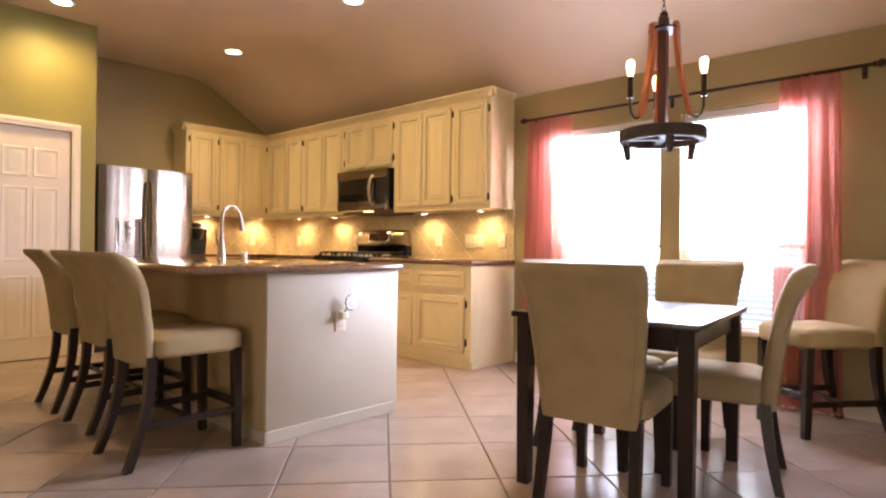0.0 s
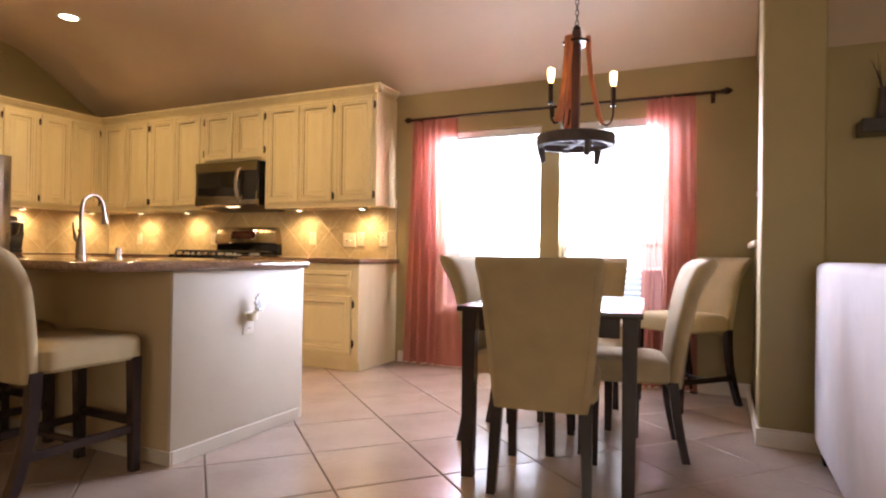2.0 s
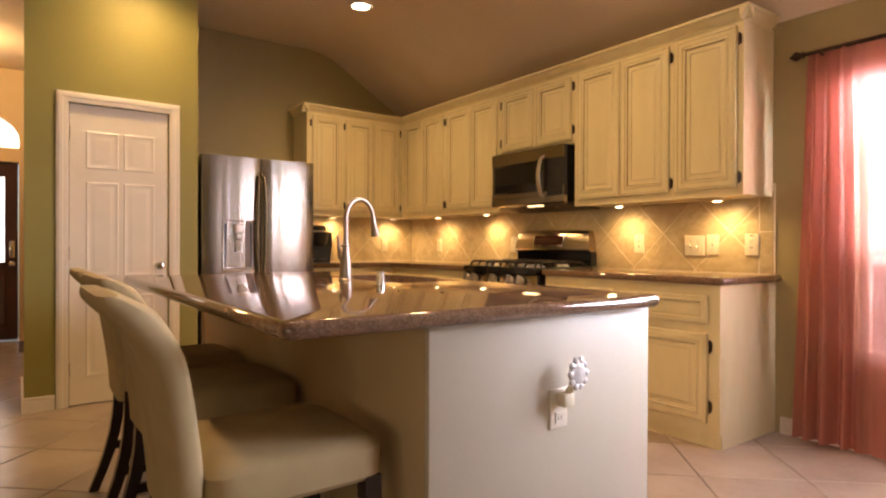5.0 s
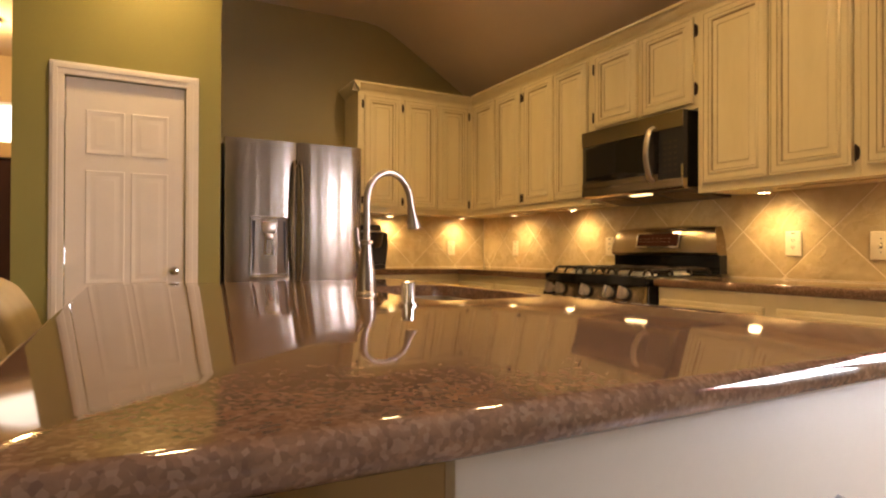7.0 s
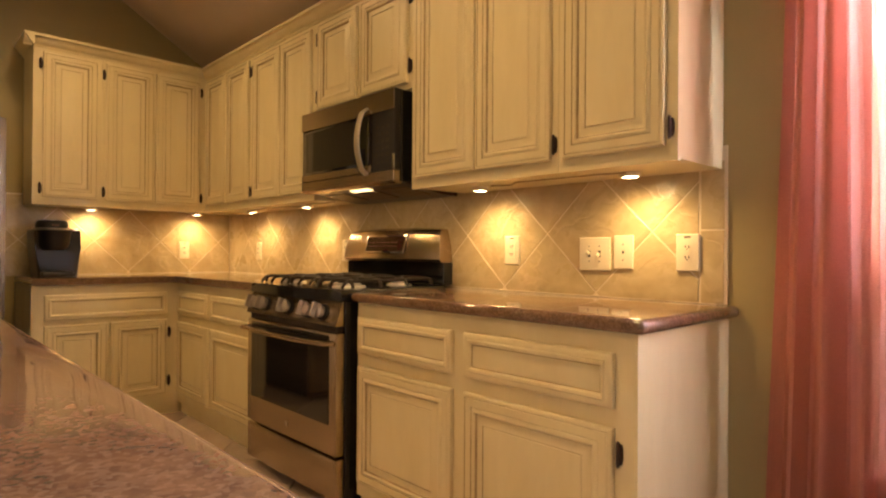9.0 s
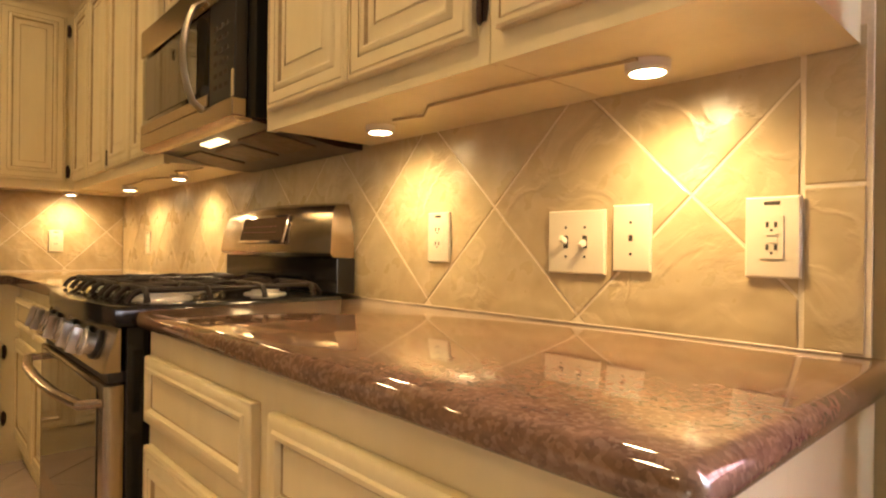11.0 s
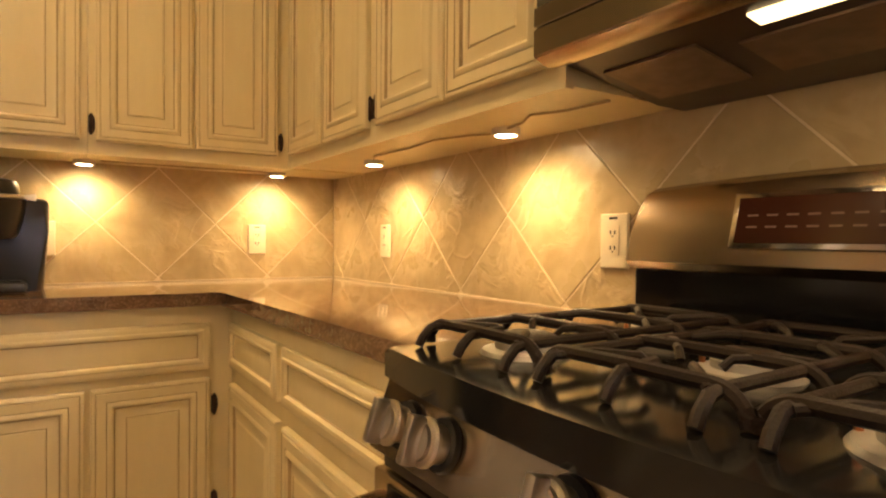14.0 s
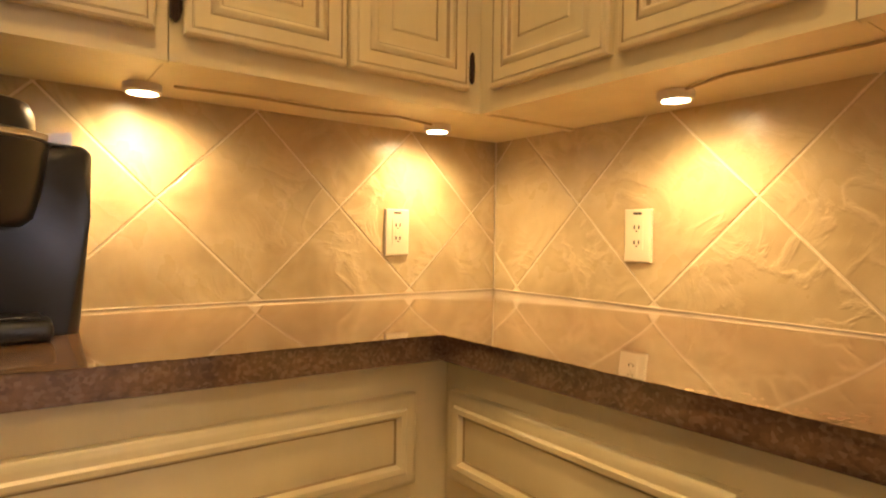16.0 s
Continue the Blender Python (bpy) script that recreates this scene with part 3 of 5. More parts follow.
part("toggle", box(SX0 - 0.016, SX0 - 0.006, 4.035, 4.045, 1.31, 1.335, 0.002), WHITE, sw)

# ---- windows, blinds, curtains ----
for n, (x0, x1) in enumerate(((W0, W1), (W2, W3))):
    win = empty("window_1" if n == 0 else "window_3", "white single-hung window bright with daylight", "window", ((x0 + x1) / 2, WY + 0.1, WZ0), kind="structure")
    bm = bmesh.new()
    for b in ((x0, x0 + 0.04, WZ0, WZ1), (x1 - 0.04, x1, WZ0, WZ1), (x0 + 0.04, x1 - 0.04, WZ0, WZ0 + 0.05), (x0 + 0.04, x1 - 0.04, WZ1 - 0.04, WZ1)):
        box(b[0], b[1], WY + 0.10, WY + 0.16, b[2], b[3], 0.004, 1, bm)
    part("window_frame", bm, WHITE, win)
    part("meeting_rail", box(x0 + 0.04, x1 - 0.04, WY + 0.11, WY + 0.15, 1.035, 1.07, 0.004), WHITE, win)
    part("window_sill", box(x0 - 0.04, x1 + 0.04, WY - 0.035, WY + 0.10, WZ0 - 0.028, WZ0 + 0.002, 0.006, 2), WHITE, win)
    bl = empty("window_blind", "white horizontal slat blind, slats open", "blind", ((x0 + x1) / 2, WY + 0.05, WZ0), group="window blinds")
    part("headrail", box(x0 + 0.01, x1 - 0.01, WY + 0.03, WY + 0.08, WZ1 - 0.05, WZ1 - 0.002, 0.004), BLIND, bl)
    part("bottom_rail", box(x0 + 0.012, x1 - 0.012, WY + 0.03, WY + 0.075, WZ0 + 0.008, WZ0 + 0.03, 0.004), BLIND, bl)
    bm = box(x0 + 0.012 - (x0 + x1) / 2, x1 - 0.012 - (x0 + x1) / 2, -0.024, 0.024, -0.0015, 0.0015)
    me = mesh_of(bm, "slat", BLIND, False)
    z = WZ0 + 0.05
    while z < WZ1 - 0.06:
        s = new("slat", me)
        s.parent = bl
        s.matrix_basis = pose(0, 0.002, z - WZ0, 4)
        z += 0.043
    for xx in (x0 + 0.12, x1 - 0.12):
        part("cord", tube([(xx, WY + 0.028, WZ0 + 0.02), (xx, WY + 0.028, WZ1 - 0.03)], 0.0015, 5), BLIND, bl)
# the outdoors: a pale bright distance
solo("backdrop", box(-70, 70, 60, 60.1, -6, 70), OUT, "bright hazy outdoors", "backdrop", kind="structure", smooth=False)
# Ground of no known kind; a bluish grey tuned for the lower panes.
solo("ground", box(-150, 150, 5.4, 150, -0.4, -0.3), material("bluish_grey_ground", (0.17, 0.185, 0.21), 0.9, scale=2), "plain bluish grey ground outside", "ground", kind="structure")

ROD_Y, ROD_Z = 4.945, 2.135
rod = empty("curtain_rod", "dark bronze curtain rod with turned finials", "curtain rod", (-1.15, ROD_Y, ROD_Z))
part("rod", tube([(-2.38, ROD_Y, ROD_Z), (0.07, ROD_Y, ROD_Z)], 0.011, 10), BRONZE, rod)
FIN = [(0.012, 0), (0.02, 0.006), (0.012, 0.014), (0.022, 0.03), (0.026, 0.042), (0.02, 0.055), (0.01, 0.066), (0.006, 0.075), (0.001, 0.078)]
part("finial", lathe(FIN, (0.07, ROD_Y, ROD_Z), 'X', 14), BRONZE, rod)
part("finial", lathe([(r, -h) for r, h in FIN], (-2.38, ROD_Y, ROD_Z), 'X', 14), BRONZE, rod)
for x in (-2.30, -1.15, 0.02):
    bm = tube([(x, ROD_Y, ROD_Z - 0.014), (x, WY - 0.01, ROD_Z - 0.014)], 0.006, 8)
    box(x - 0.014, x + 0.014, WY - 0.008, WY - 0.001, ROD_Z - 0.06, ROD_Z + 0.03, 0.003, 1, bm)
    part("bracket", bm, BRONZE, rod)


def curtain(label, xt0, xt1, xb0, xb1, folds, seed):
    rng = random.Random(seed)
    n, mrows = folds * 10, 26
    ph = [rng.uniform(-0.9, 0.9) for _ in range(folds + 1)]
    bm = bmesh.new()
    grid = []
    for j in range(mrows + 1):
        v = j / mrows
        z = ROD_Z + 0.016 - v * (ROD_Z - 0.005)
        row = []
        for i in range(n + 1):
            u = i / n
            f = u * folds + 0.42 * math.sin(4.1 * u + ph[0]) + 0.18 * math.sin(11 * u + ph[1] * 3)
            amp = (0.018 + 0.022 * v) * (0.75 + 0.45 * math.sin(7 * u + ph[2]))
            k = int(min(f, folds - 1e-6))
            y = ROD_Y + (0.016 if v < 0.02 else 0) + amp * math.sin(2 * math.pi * f + ph[k] * 0.5 + 0.6 * v * ph[k + 1]) + 0.008 * math.sin(5 * v + 9 * u)
            x = (xt0 + (xt1 - xt0) * u) * (1 - v) + (xb0 + (xb1 - xb0) * u) * v + 0.012 * math.sin(3.5 * v + ph[k]) * math.sin(math.pi * u)
            row.append(bm.verts.new((x, min(y, WY - 0.02), z)))
        grid.append(row)
    for a, b in zip(grid, grid[1:]):
        for i in range(n):
            bm.faces.new((a[i], a[i + 1], b[i + 1], b[i]))
    return solo("curtain", bm, SHEER, label, "curtain", group="sheer curtains")


curtain("salmon red sheer curtain gathered beside the window", -2.36, -1.945, -2.42, -1.845, 6, 3)
curtain("salmon red sheer curtain drawn over the window edge", -0.42, -0.09, -0.46, -0.06, 6, 8)

# ---- kitchen cabinets ----
CROWN = [(0.0, 0.0), (0.006, 0.0), (0.010, 0.012), (0.022, 0.020), (0.034, 0.040), (0.040, 0.050), (0.052, 0.056), (0.052, 0.072), (0.0, 0.072)]
UZ0, UZ1 = 1.365, 2.344
UF = WY - 0.34          # face of the upper cabinets on the range wall
UX = WX + 0.33          # face of those on the fridge wall


def upper(label, axis, a0, a1, z0, doors, hinges):
    """A wall cabinet: body with face frame, doors, hinges. axis 'y' looks to -y, 'x' looks to +x."""
    if axis == 'y':
        at, m = ((a0 + a1) / 2, WY - 0.17, z0), Matrix.Translation((0, UF, 0)) @ FRONT_Y
        body = box(a0, a1, UF, WY - 0.001, z0 + 0.006, UZ1)
        box(a0, a1, UF, UF + 0.02, z0, z0 + 0.006, bm=body)
    else:
        at, m = (WX + 0.165, (a0 + a1) / 2, z0), Matrix.Translation((UX, 0, 0)) @ FRONT_X
        body = box(WX + 0.001, UX, a0, a1, z0 + 0.006, UZ1)
        box(UX - 0.02, UX, a0, a1, z0, z0 + 0.006, bm=body)
    c = empty("wall_cabinet", label, "cabinet", at, group="wall cabinets")
    part("body", body, [CREAM], c, smooth=False)
    for d0, d1 in doors:
        part("door", rings_panel(d0, d1, z0 + (0.046 if z0 < 1.5 else 0.025), UZ1 - 0.035, DOOR_RINGS, m @ Matrix.Translation((0, 0, 0.001))), [CREAM, GLAZE], c)
    for h in hinges:
        hinge(c, m, h, z0 + 0.10)
        hinge(c, m, h, UZ1 - 0.11)
    return c


upper("cream glazed two-door wall cabinet beside the range hood", 'y', -3.80, -3.012, UZ0, [(-3.765, -3.405), (-3.398, -3.038)], [-3.026])
upper("cream glazed single-door wall cabinet at the end of the run", 'y', -3.010, -2.582, UZ0, [(-2.985, -2.618)], [-2.604])
upper("short cream glazed two-door cabinet over the microwave", 'y', -4.62, -3.802, 1.822, [(-4.575, -4.215), (-4.180, -3.825)], [-4.592, -3.812])
upper("cream glazed two-door wall cabinet", 'y', -5.37, -4.622, UZ0, [(-5.345, -5.0), (-4.99, -4.645)], [-5.358])
upper("cream glazed two-door wall cabinet in the corner", 'y', UX + 0.001, -5.372, UZ0, [(-6.085, -5.755), (-5.735, -5.405)], [-5.392])
upper("cream glazed single-door wall cabinet over the coffee maker", 'x', 3.635, 4.012, UZ0, [(3.685, 3.99)], [3.672])
upper("cream glazed two-door wall cabinet beside the corner", 'x', 4.014, WY - 0.001, UZ0, [(4.035, 4.335), (4.345, 4.645)], [4.022, 4.658])


def crown(label, p0, p1, axis):
    """Stepped crown along the cabinet tops, with a return at its free end."""
    bm = bmesh.new()
    if axis == 'y':
        m = Matrix(((0, 0, 1, p0), (-1, 0, 0, UF - 0.0005), (0, 1, 0, UZ1 - 0.012), (0, 0, 0, 1)))
        prism(CROWN, m, p1 + 0.052 - p0, bm)
        prism(CROWN, Matrix(((1, 0, 0, p1 + 0.0005), (0, 0, 1, UF - 0.052), (0, 1, 0, UZ1 - 0.012), (0, 0, 0, 1))), 0.35, bm)
    else:
        m = Matrix(((1, 0, 0, UX + 0.0005), (0, 0, 1, p0 - 0.052), (0, 1, 0, UZ1 - 0.012), (0, 0, 0, 1)))
        prism(CROWN, m, p1 - p0 + 0.052, bm)
        prism(CROWN, Matrix(((0, 0, 1, WX + 0.001), (-1, 0, 0, p0 - 0.0005), (0, 1, 0, UZ1 - 0.012), (0, 0, 0, 1))), 0.33 + 0.052, bm)
    return solo("crown_moulding", bm, CREAM, label, "moulding", group="cabinet crown", smooth=True)


crown("cream crown moulding on the wall cabinets by the range", UX, -2.582, 'y')
crown("cream crown moulding on the wall cabinets by the refrigerator", 3.635, UF, 'x')

BF = WY - 0.61          # face of the base cabinets on the range wall
BX = WX + 0.58          # face of those on the fridge wall
BZ = 0.872


def base(label, axis, a0, a1, drawers, doors, hinges):
    if axis == 'y':
        at, m = ((a0 + a1) / 2, WY - 0.3, 0), Matrix.Translation((0, BF, 0)) @ FRONT_Y
        body = box(a0, a1, BF, WY - 0.001, 0.075, BZ)
        toe_b = box(a0, a1, BF + 0.022, WY - 0.001, 0.0, 0.0745)
    else:
        at, m = (WX + 0.3, (a0 + a1) / 2, 0), Matrix.Translation((BX, 0, 0)) @ FRONT_X
        body = box(WX + 0.001, BX, a0, a1, 0.075, BZ)
        toe_b = box(WX + 0.001, BX - 0.022, a0, a1, 0.0, 0.0745)
    c = empty("base_cabinet", label, "cabinet", at, group="base cabinets")
    part("body", body, CREAM, c, smooth=False)
    part("toe_kick", toe_b, CREAM, c, smooth=False)
    for d0, d1 in drawers:
        part("drawer_front", rings_panel(d0, d1, 0.665, 0.815, DRAWER_RINGS, m @ Matrix.Translation((0, 0, 0.001))), [CREAM, GLAZE], c)
    for d0, d1 in doors:
        part("door", rings_panel(d0, d1, 0.135, 0.612 if axis == 'y' else 0.635, DOOR_RINGS, m @ Matrix.Translation((0, 0, 0.001))), [CREAM, GLAZE], c)
    for h in hinges:
        hinge(c, m, h, 0.545)
        hinge(c, m, h, 0.225)
    return c


c = base("cream glazed base cabinet with two drawers beside the range", 'y', -3.822, -2.570, [(-3.802, -3.250), (-3.190, -2.628)], [(-3.802, -3.250), (-3.190, -2.628)], [-2.614])
bm = prism([(BF, 0.075), (BF + 0.022, 0.075), (BF + 0.022, 0.001), (WY - 0.001, 0.001), (WY - 0.001, BZ), (BF, BZ)], Matrix.Translation((-2.5695, 0, 0)) @ FRONT_X, 0.0075)
part("end_panel", bm, CREAM, c, "cream painted end panel", smooth=False)
base("cream glazed base cabinet with two drawers in the corner", 'y', BX + 0.001, -4.672, [(-5.86, -5.365), (-5.32, -4.71)], [(-5.86, -5.365), (-5.32, -4.71)], [])
base("cream glazed base cabinet with a wide drawer", 'x', 3.60, WY - 0.001, [(3.66, 4.345)], [(3.66, 3.995), (4.01, 4.345)], [4.36])


def slab(name, rects, label, z1=0.915, t=0.042, bull=0.0195):
    bm = bmesh.new()
    for r in rects:
        box(*r, z1 - t, z1, bull, 4, bm)
    return solo(name, bm, GRANITE, label, "countertop")


slab("countertop", [(-3.842, -2.530, BF - 0.03, WY + 0.04)], "polished brown granite countertop beside the range")
bm = bmesh.new()
pl = [(WX - 0.04, 3.595), (BX + 0.03, 3.595), (BX + 0.03, BF - 0.03), (-4.674, BF - 0.03), (-4.674, WY + 0.04), (WX - 0.04, WY + 0.04)]
prism(pl, Matrix.Translation((0, 0, 0.873)), 0.042, bm)
bmesh.ops.bevel(bm, geom=[e for e in bm.edges if abs(e.verts[0].co.z - e.verts[1].co.z) < 1e-5], offset=0.0195, segments=5, profile=0.5, affect='EDGES', clamp_overlap=True)
solo("countertop", bm, GRANITE, "polished brown granite corner countertop", "countertop")

# ---- island ----
IX0, IX1, IY0, IY1 = -4.30, -2.13, 2.27, 3.18
isl = empty("kitchen_island", "off-white painted kitchen island", "kitchen island", ((IX0 + IX1) / 2, (IY0 + IY1) / 2, 0))
bm = box(IX0, IX1 - 0.02, IY0, IY1, 0.0, 0.8725)
bmesh.ops.delete(bm, geom=[f for f in bm.faces if f.normal.z > 0.9], context='FACES_ONLY')
part("body", bm, SIDE, isl, "off-white painted sides, warm light put into a tan tone", smooth=False)
part("end_panel", box(IX1 - 0.0198, IX1, IY0, IY1, 0.0, 0.8725, 0.003, 2), PANELW, isl, "off-white end panel")
bm = box(IX0 + 0.02, IX1 + 0.012, IY0 - 0.012, IY0 - 0.0005, 0, 0.065, 0.003)
box(IX1 + 0.0005, IX1 + 0.012, IY0 - 0.0004, IY1 + 0.012 - 0.05, 0, 0.065, 0.003, 1, bm)
part("baseboard", bm, PANELW, isl)
# slab with a cut-out for the sink
SKX0, SKX1, SKY0, SKY1 = -3.78, -3.07, 2.745, 3.125
TX0, TX1, TY0, TY1 = -4.36, -2.085, 1.875, 3.200


def rounded(x0, x1, y0, y1, rad, n):
    """Corner points of a rounded rectangle, counter-clockwise."""
    pts = []
    for cx, cy, a0 in ((x0 + rad, y0 + rad, 180), (x1 - rad, y0 + rad, 270), (x1 - rad, y1 - rad, 0), (x0 + rad, y1 - rad, 90)):
        pts += [(cx + rad * math.cos(radians(a0 + 90 * k / n)), cy + rad * math.sin(radians(a0 + 90 * k / n))) for k in range(n + 1)]
    return pts


def bull_slab(x0, x1, y0, y1, z0, z1, rad, hole=None, n=6):
    """A slab with rounded corners, a full bullnose edge and, where given, a rectangular hole."""
    bm = bmesh.new()
    half = (z1 - z0) / 2

    def outline(inset, z):
        pts = []
        for cx, cy, a0 in ((x0, y0, 180), (x1, y0, 270), (x1, y1, 0), (x0, y1, 90)):
            sx, sy = (1 if cx == x0 else -1), (1 if cy == y0 else -1)
            for k in range(n + 1):
                a = radians(a0 + 90 * k / n)
                pts.append(bm.verts.new((cx + sx * rad + (rad - inset) * math.cos(a), cy + sy * rad + (rad - inset) * math.sin(a), z)))
        return pts
    rings = []
    for k in range(11):
        a = -math.pi / 2 + math.pi * k / 10
        rings.append(outline(half * 0.9 * (1 - math.cos(a)), (z0 + z1) / 2 + half * math.sin(a)))
    m = len(rings[0])
    for A, B in zip(rings, rings[1:]):
        for k in range(m):
            bm.faces.new((A[k], A[(k + 1) % m], B[(k + 1) % m], B[k]))
    if not hole:
        bm.faces.new(rings[0][::-1]), bm.faces.new(rings[-1])
        return bm
    hs = [[bm.verts.new((x, y, z)) for x, y in rounded(*hole, 0.07, n)] for z in (z0, z1)]
    for ring, hv in ((rings[0], hs[0]), (rings[-1], hs[1]), (hs[0], hs[1])):
        for k in range(m):
            bm.faces.new((ring[k], ring[(k + 1) % m], hv[(k + 1) % m], hv[k]))
    return bm


bm = bull_slab(TX0, TX1, TY0, TY1, 0.873, 0.915, 0.035, (SKX0, SKX1, SKY0, SKY1))
solo("island_countertop", bm, GRANITE, "polished brown granite island countertop with a sink cut-out", "countertop")
sink = empty("sink", "undermounted stainless steel sink with rounded corners in the island", "sink", ((SKX0 + SKX1) / 2, (SKY0 + SKY1) / 2, 0.69))
secs = []
for off, z in ((0.014, 0.700), (0.020, 0.8722), (-0.003, 0.8724), (-0.006, 0.868), (-0.012, 0.73), (-0.022, 0.712), (-0.045, 0.704)):
    secs.append([(x, y, z) for x, y in rounded(SKX0 - off, SKX1 + off, SKY0 - off, SKY1 + off, max(0.02, 0.07 + off), 6)])
bm = bmesh.new()
rows = [[bm.verts.new(p) for p in q] for q in secs]
for A, B in zip(rows, rows[1:]):
    for k in range(len(A)):
        bm.faces.new((A[k], A[(k + 1) % len(A)], B[(k + 1) % len(A)], B[k]))
bm.faces.new(rows[0][::-1]), bm.faces.new(rows[-1])
part("basin", bm, SINKM, sink)
part("drain", lathe([(0.045, 0), (0.045, 0.003), (0.030, 0.004), (0.028, 0.001), (0.001, 0.001)], ((SKX0 + SKX1) / 2, (SKY0 + SKY1) / 2, 0.7042), 'Z', 20), CHROME, sink, "chrome drain ring")

# ---- appliances ----
FX, FY0, FY1, FZ = -5.50, 2.545, 3.43, 1.757
fr = empty("refrigerator", "stainless steel french-door refrigerator with water dispenser", "refrigerator", (-6.0, (FY0 + FY1) / 2, 0))
part("body", box(-6.25, -5.585, FY0 + 0.005, FY1 - 0.005, 0.02, FZ - 0.012, 0.004), DARKP, fr, "dark grey cabinet sides")
mid = (FY0 + FY1) / 2


def bowed(y0, y1, z0, z1, x0, x1, n=14, bow=0.016):
    """A door slab whose front bows outward."""
    bm = bmesh.new()
    pts = [(y0, x0)] + [(y0 + (y1 - y0) * k / n, x1 - bow + bow * (1 - (2 * k / n - 1) ** 4) ** 0.8) for k in range(n + 1)] + [(y1, x0)]
    a = [bm.verts.new((x, y, z0)) for y, x in pts]
    b = [bm.verts.new((x, y, z1)) for y, x in pts]
    for k in range(len(pts)):
        bm.faces.new((a[k], a[(k + 1) % len(pts)], b[(k + 1) % len(pts)], b[k]))
    bm.faces.new(a[::-1]), bm.faces.new(b)
    return bm


ld = part("door", bowed(FY0, mid - 0.003, 0.72, FZ, -5.582, FX), STEEL, fr)
rd = part("door", bowed(mid + 0.003, FY1, 0.72, FZ, -5.582, FX), STEEL, fr)
part("freezer_drawer", bowed(FY0, FY1, 0.06, 0.712, -5.582, FX), STEEL, fr)
for sg, p in ((-1, ld), (1, rd)):
    hp = [(FX - 0.012, mid + sg * 0.016, 0.80), (FX + 0.012, mid + sg * 0.020, 0.84), (FX + 0.020, mid + sg * 0.030, 1.0), (FX + 0.022, mid + sg * 0.034, 1.22), (FX + 0.020, mid + sg * 0.030, 1.45), (FX + 0.012, mid + sg * 0.020, 1.60), (FX - 0.012, mid + sg * 0.016, 1.635)]
    part("handle", tube(hp, 0.014, 12, flat=0.8), STEEL, p, "curved steel handle")
dy0, dy1 = FY0 + 0.145, FY0 + 0.385
dm = (dy0 + dy1) / 2
dsp = part("dispenser", rings_panel(dy0, dy1, 0.895, 1.27, [(0, 0, 0), (0, 0.008, 0), (0.006, 0.012, 0), (0.011, 0.011, 0), (0.014, 0.003, 1)], Matrix.Translation((FX - 0.006, 0, 0)) @ FRONT_X), [STEEL, NICHE], fr, "recessed water dispenser")
part("recess", box(FX - 0.0028, FX - 0.0005, dy0 + 0.015, dy1 - 0.015, 0.91, 1.255), NICHE, dsp, "grey-brown recess")
for sy in (0, 1):
    part("recess_side", prism([(dy0 + 0.016, 0.93), (dy0 + 0.016, 1.24), (dy0 + 0.034, 1.24), (dy0 + 0.022, 0.93)] if sy == 0 else [(dy1 - 0.016, 0.93), (dy1 - 0.022, 0.93), (dy1 - 0.034, 1.24), (dy1 - 0.016, 1.24)], Matrix.Translation((FX - 0.0004, 0, 0)) @ FRONT_X, 0.004, bmesh.new()), DARKP, dsp)
part("spout_block", box(FX - 0.0004, FX + 0.018, dm - 0.042, dm + 0.042, 1.165, 1.235, 0.006, 2), SATIN, dsp, "grey spout block")
part("nozzle", box(FX - 0.0004, FX + 0.022, dm - 0.024, dm + 0.024, 1.125, 1.164, 0.005, 2), SATIN, dsp)
part("paddle", tube([(FX + 0.006, dm - 0.020, 1.122), (FX + 0.010, dm - 0.026, 1.03), (FX + 0.010, dm + 0.026, 1.03), (FX + 0.006, dm + 0.020, 1.122)], 0.004, 6), SATIN, dsp)
part("drip_sill", box(FX - 0.004, FX + 0.014, dy0, dy1, 0.880, 0.894, 0.003), STEELH, dsp)
part("hinge_cover", box(-5.66, -5.59, FY0 + 0.02, FY0 + 0.10, FZ - 0.011, FZ + 0.015, 0.004), DARKP, fr)
# microwave over the range
MX0, MX1, MF, MZ0, MZ1 = -4.62, -3.832, 4.615, 1.402, 1.818
mw = empty("microwave", "stainless and black over-the-range microwave", "microwave", ((MX0 + MX1) / 2, 4.8, MZ0))
part("body", box(MX0 + 0.003, MX1 - 0.003, MF + 0.035, WY - 0.002, MZ0, MZ1 - 0.002, 0.003), BLACK, mw, "black housing")
DOORX = MX1 - 0.17
dr = part("door", box(MX0, DOORX, MF, MF + 0.034, MZ0 + 0.05, MZ1 - 0.002, 0.005, 2), GLASSD, mw, "black glass door")
part("top_band", box(MX0, MX1, MF - 0.006, MF - 0.0005, MZ1 - 0.095, MZ1 - 0.002, 0.002), STEELH, dr, "stainless steel band")
part("bottom_band", box(MX0, MX1, MF - 0.006, MF + 0.033, MZ0, MZ0 + 0.049, 0.003), STEELH, mw, "stainless steel band")
part("low_trim", box(MX0, DOORX, MF - 0.005, MF - 0.0005, MZ0 + 0.051, MZ0 + 0.085, 0.002), STEELH, dr, "stainless steel trim")
part("window", box(MX0 + 0.035, DOORX - 0.09, MF - 0.002, MF - 0.0003, MZ0 + 0.10, MZ1 - 0.11, 0.001), GLASSD, dr)
part("handle", tube([(DOORX - 0.035, MF - 0.018 - 0.042 * math.sin(math.pi * q / 12) ** 0.8 + (0.019 if q in (0, 12) else 0), MZ0 + 0.040 + 0.026 * q) for q in range(13)], 0.019, 12, flat=0.36, side=(1, 0, 0)), SATIN, dr, "wide bowed silver handle")
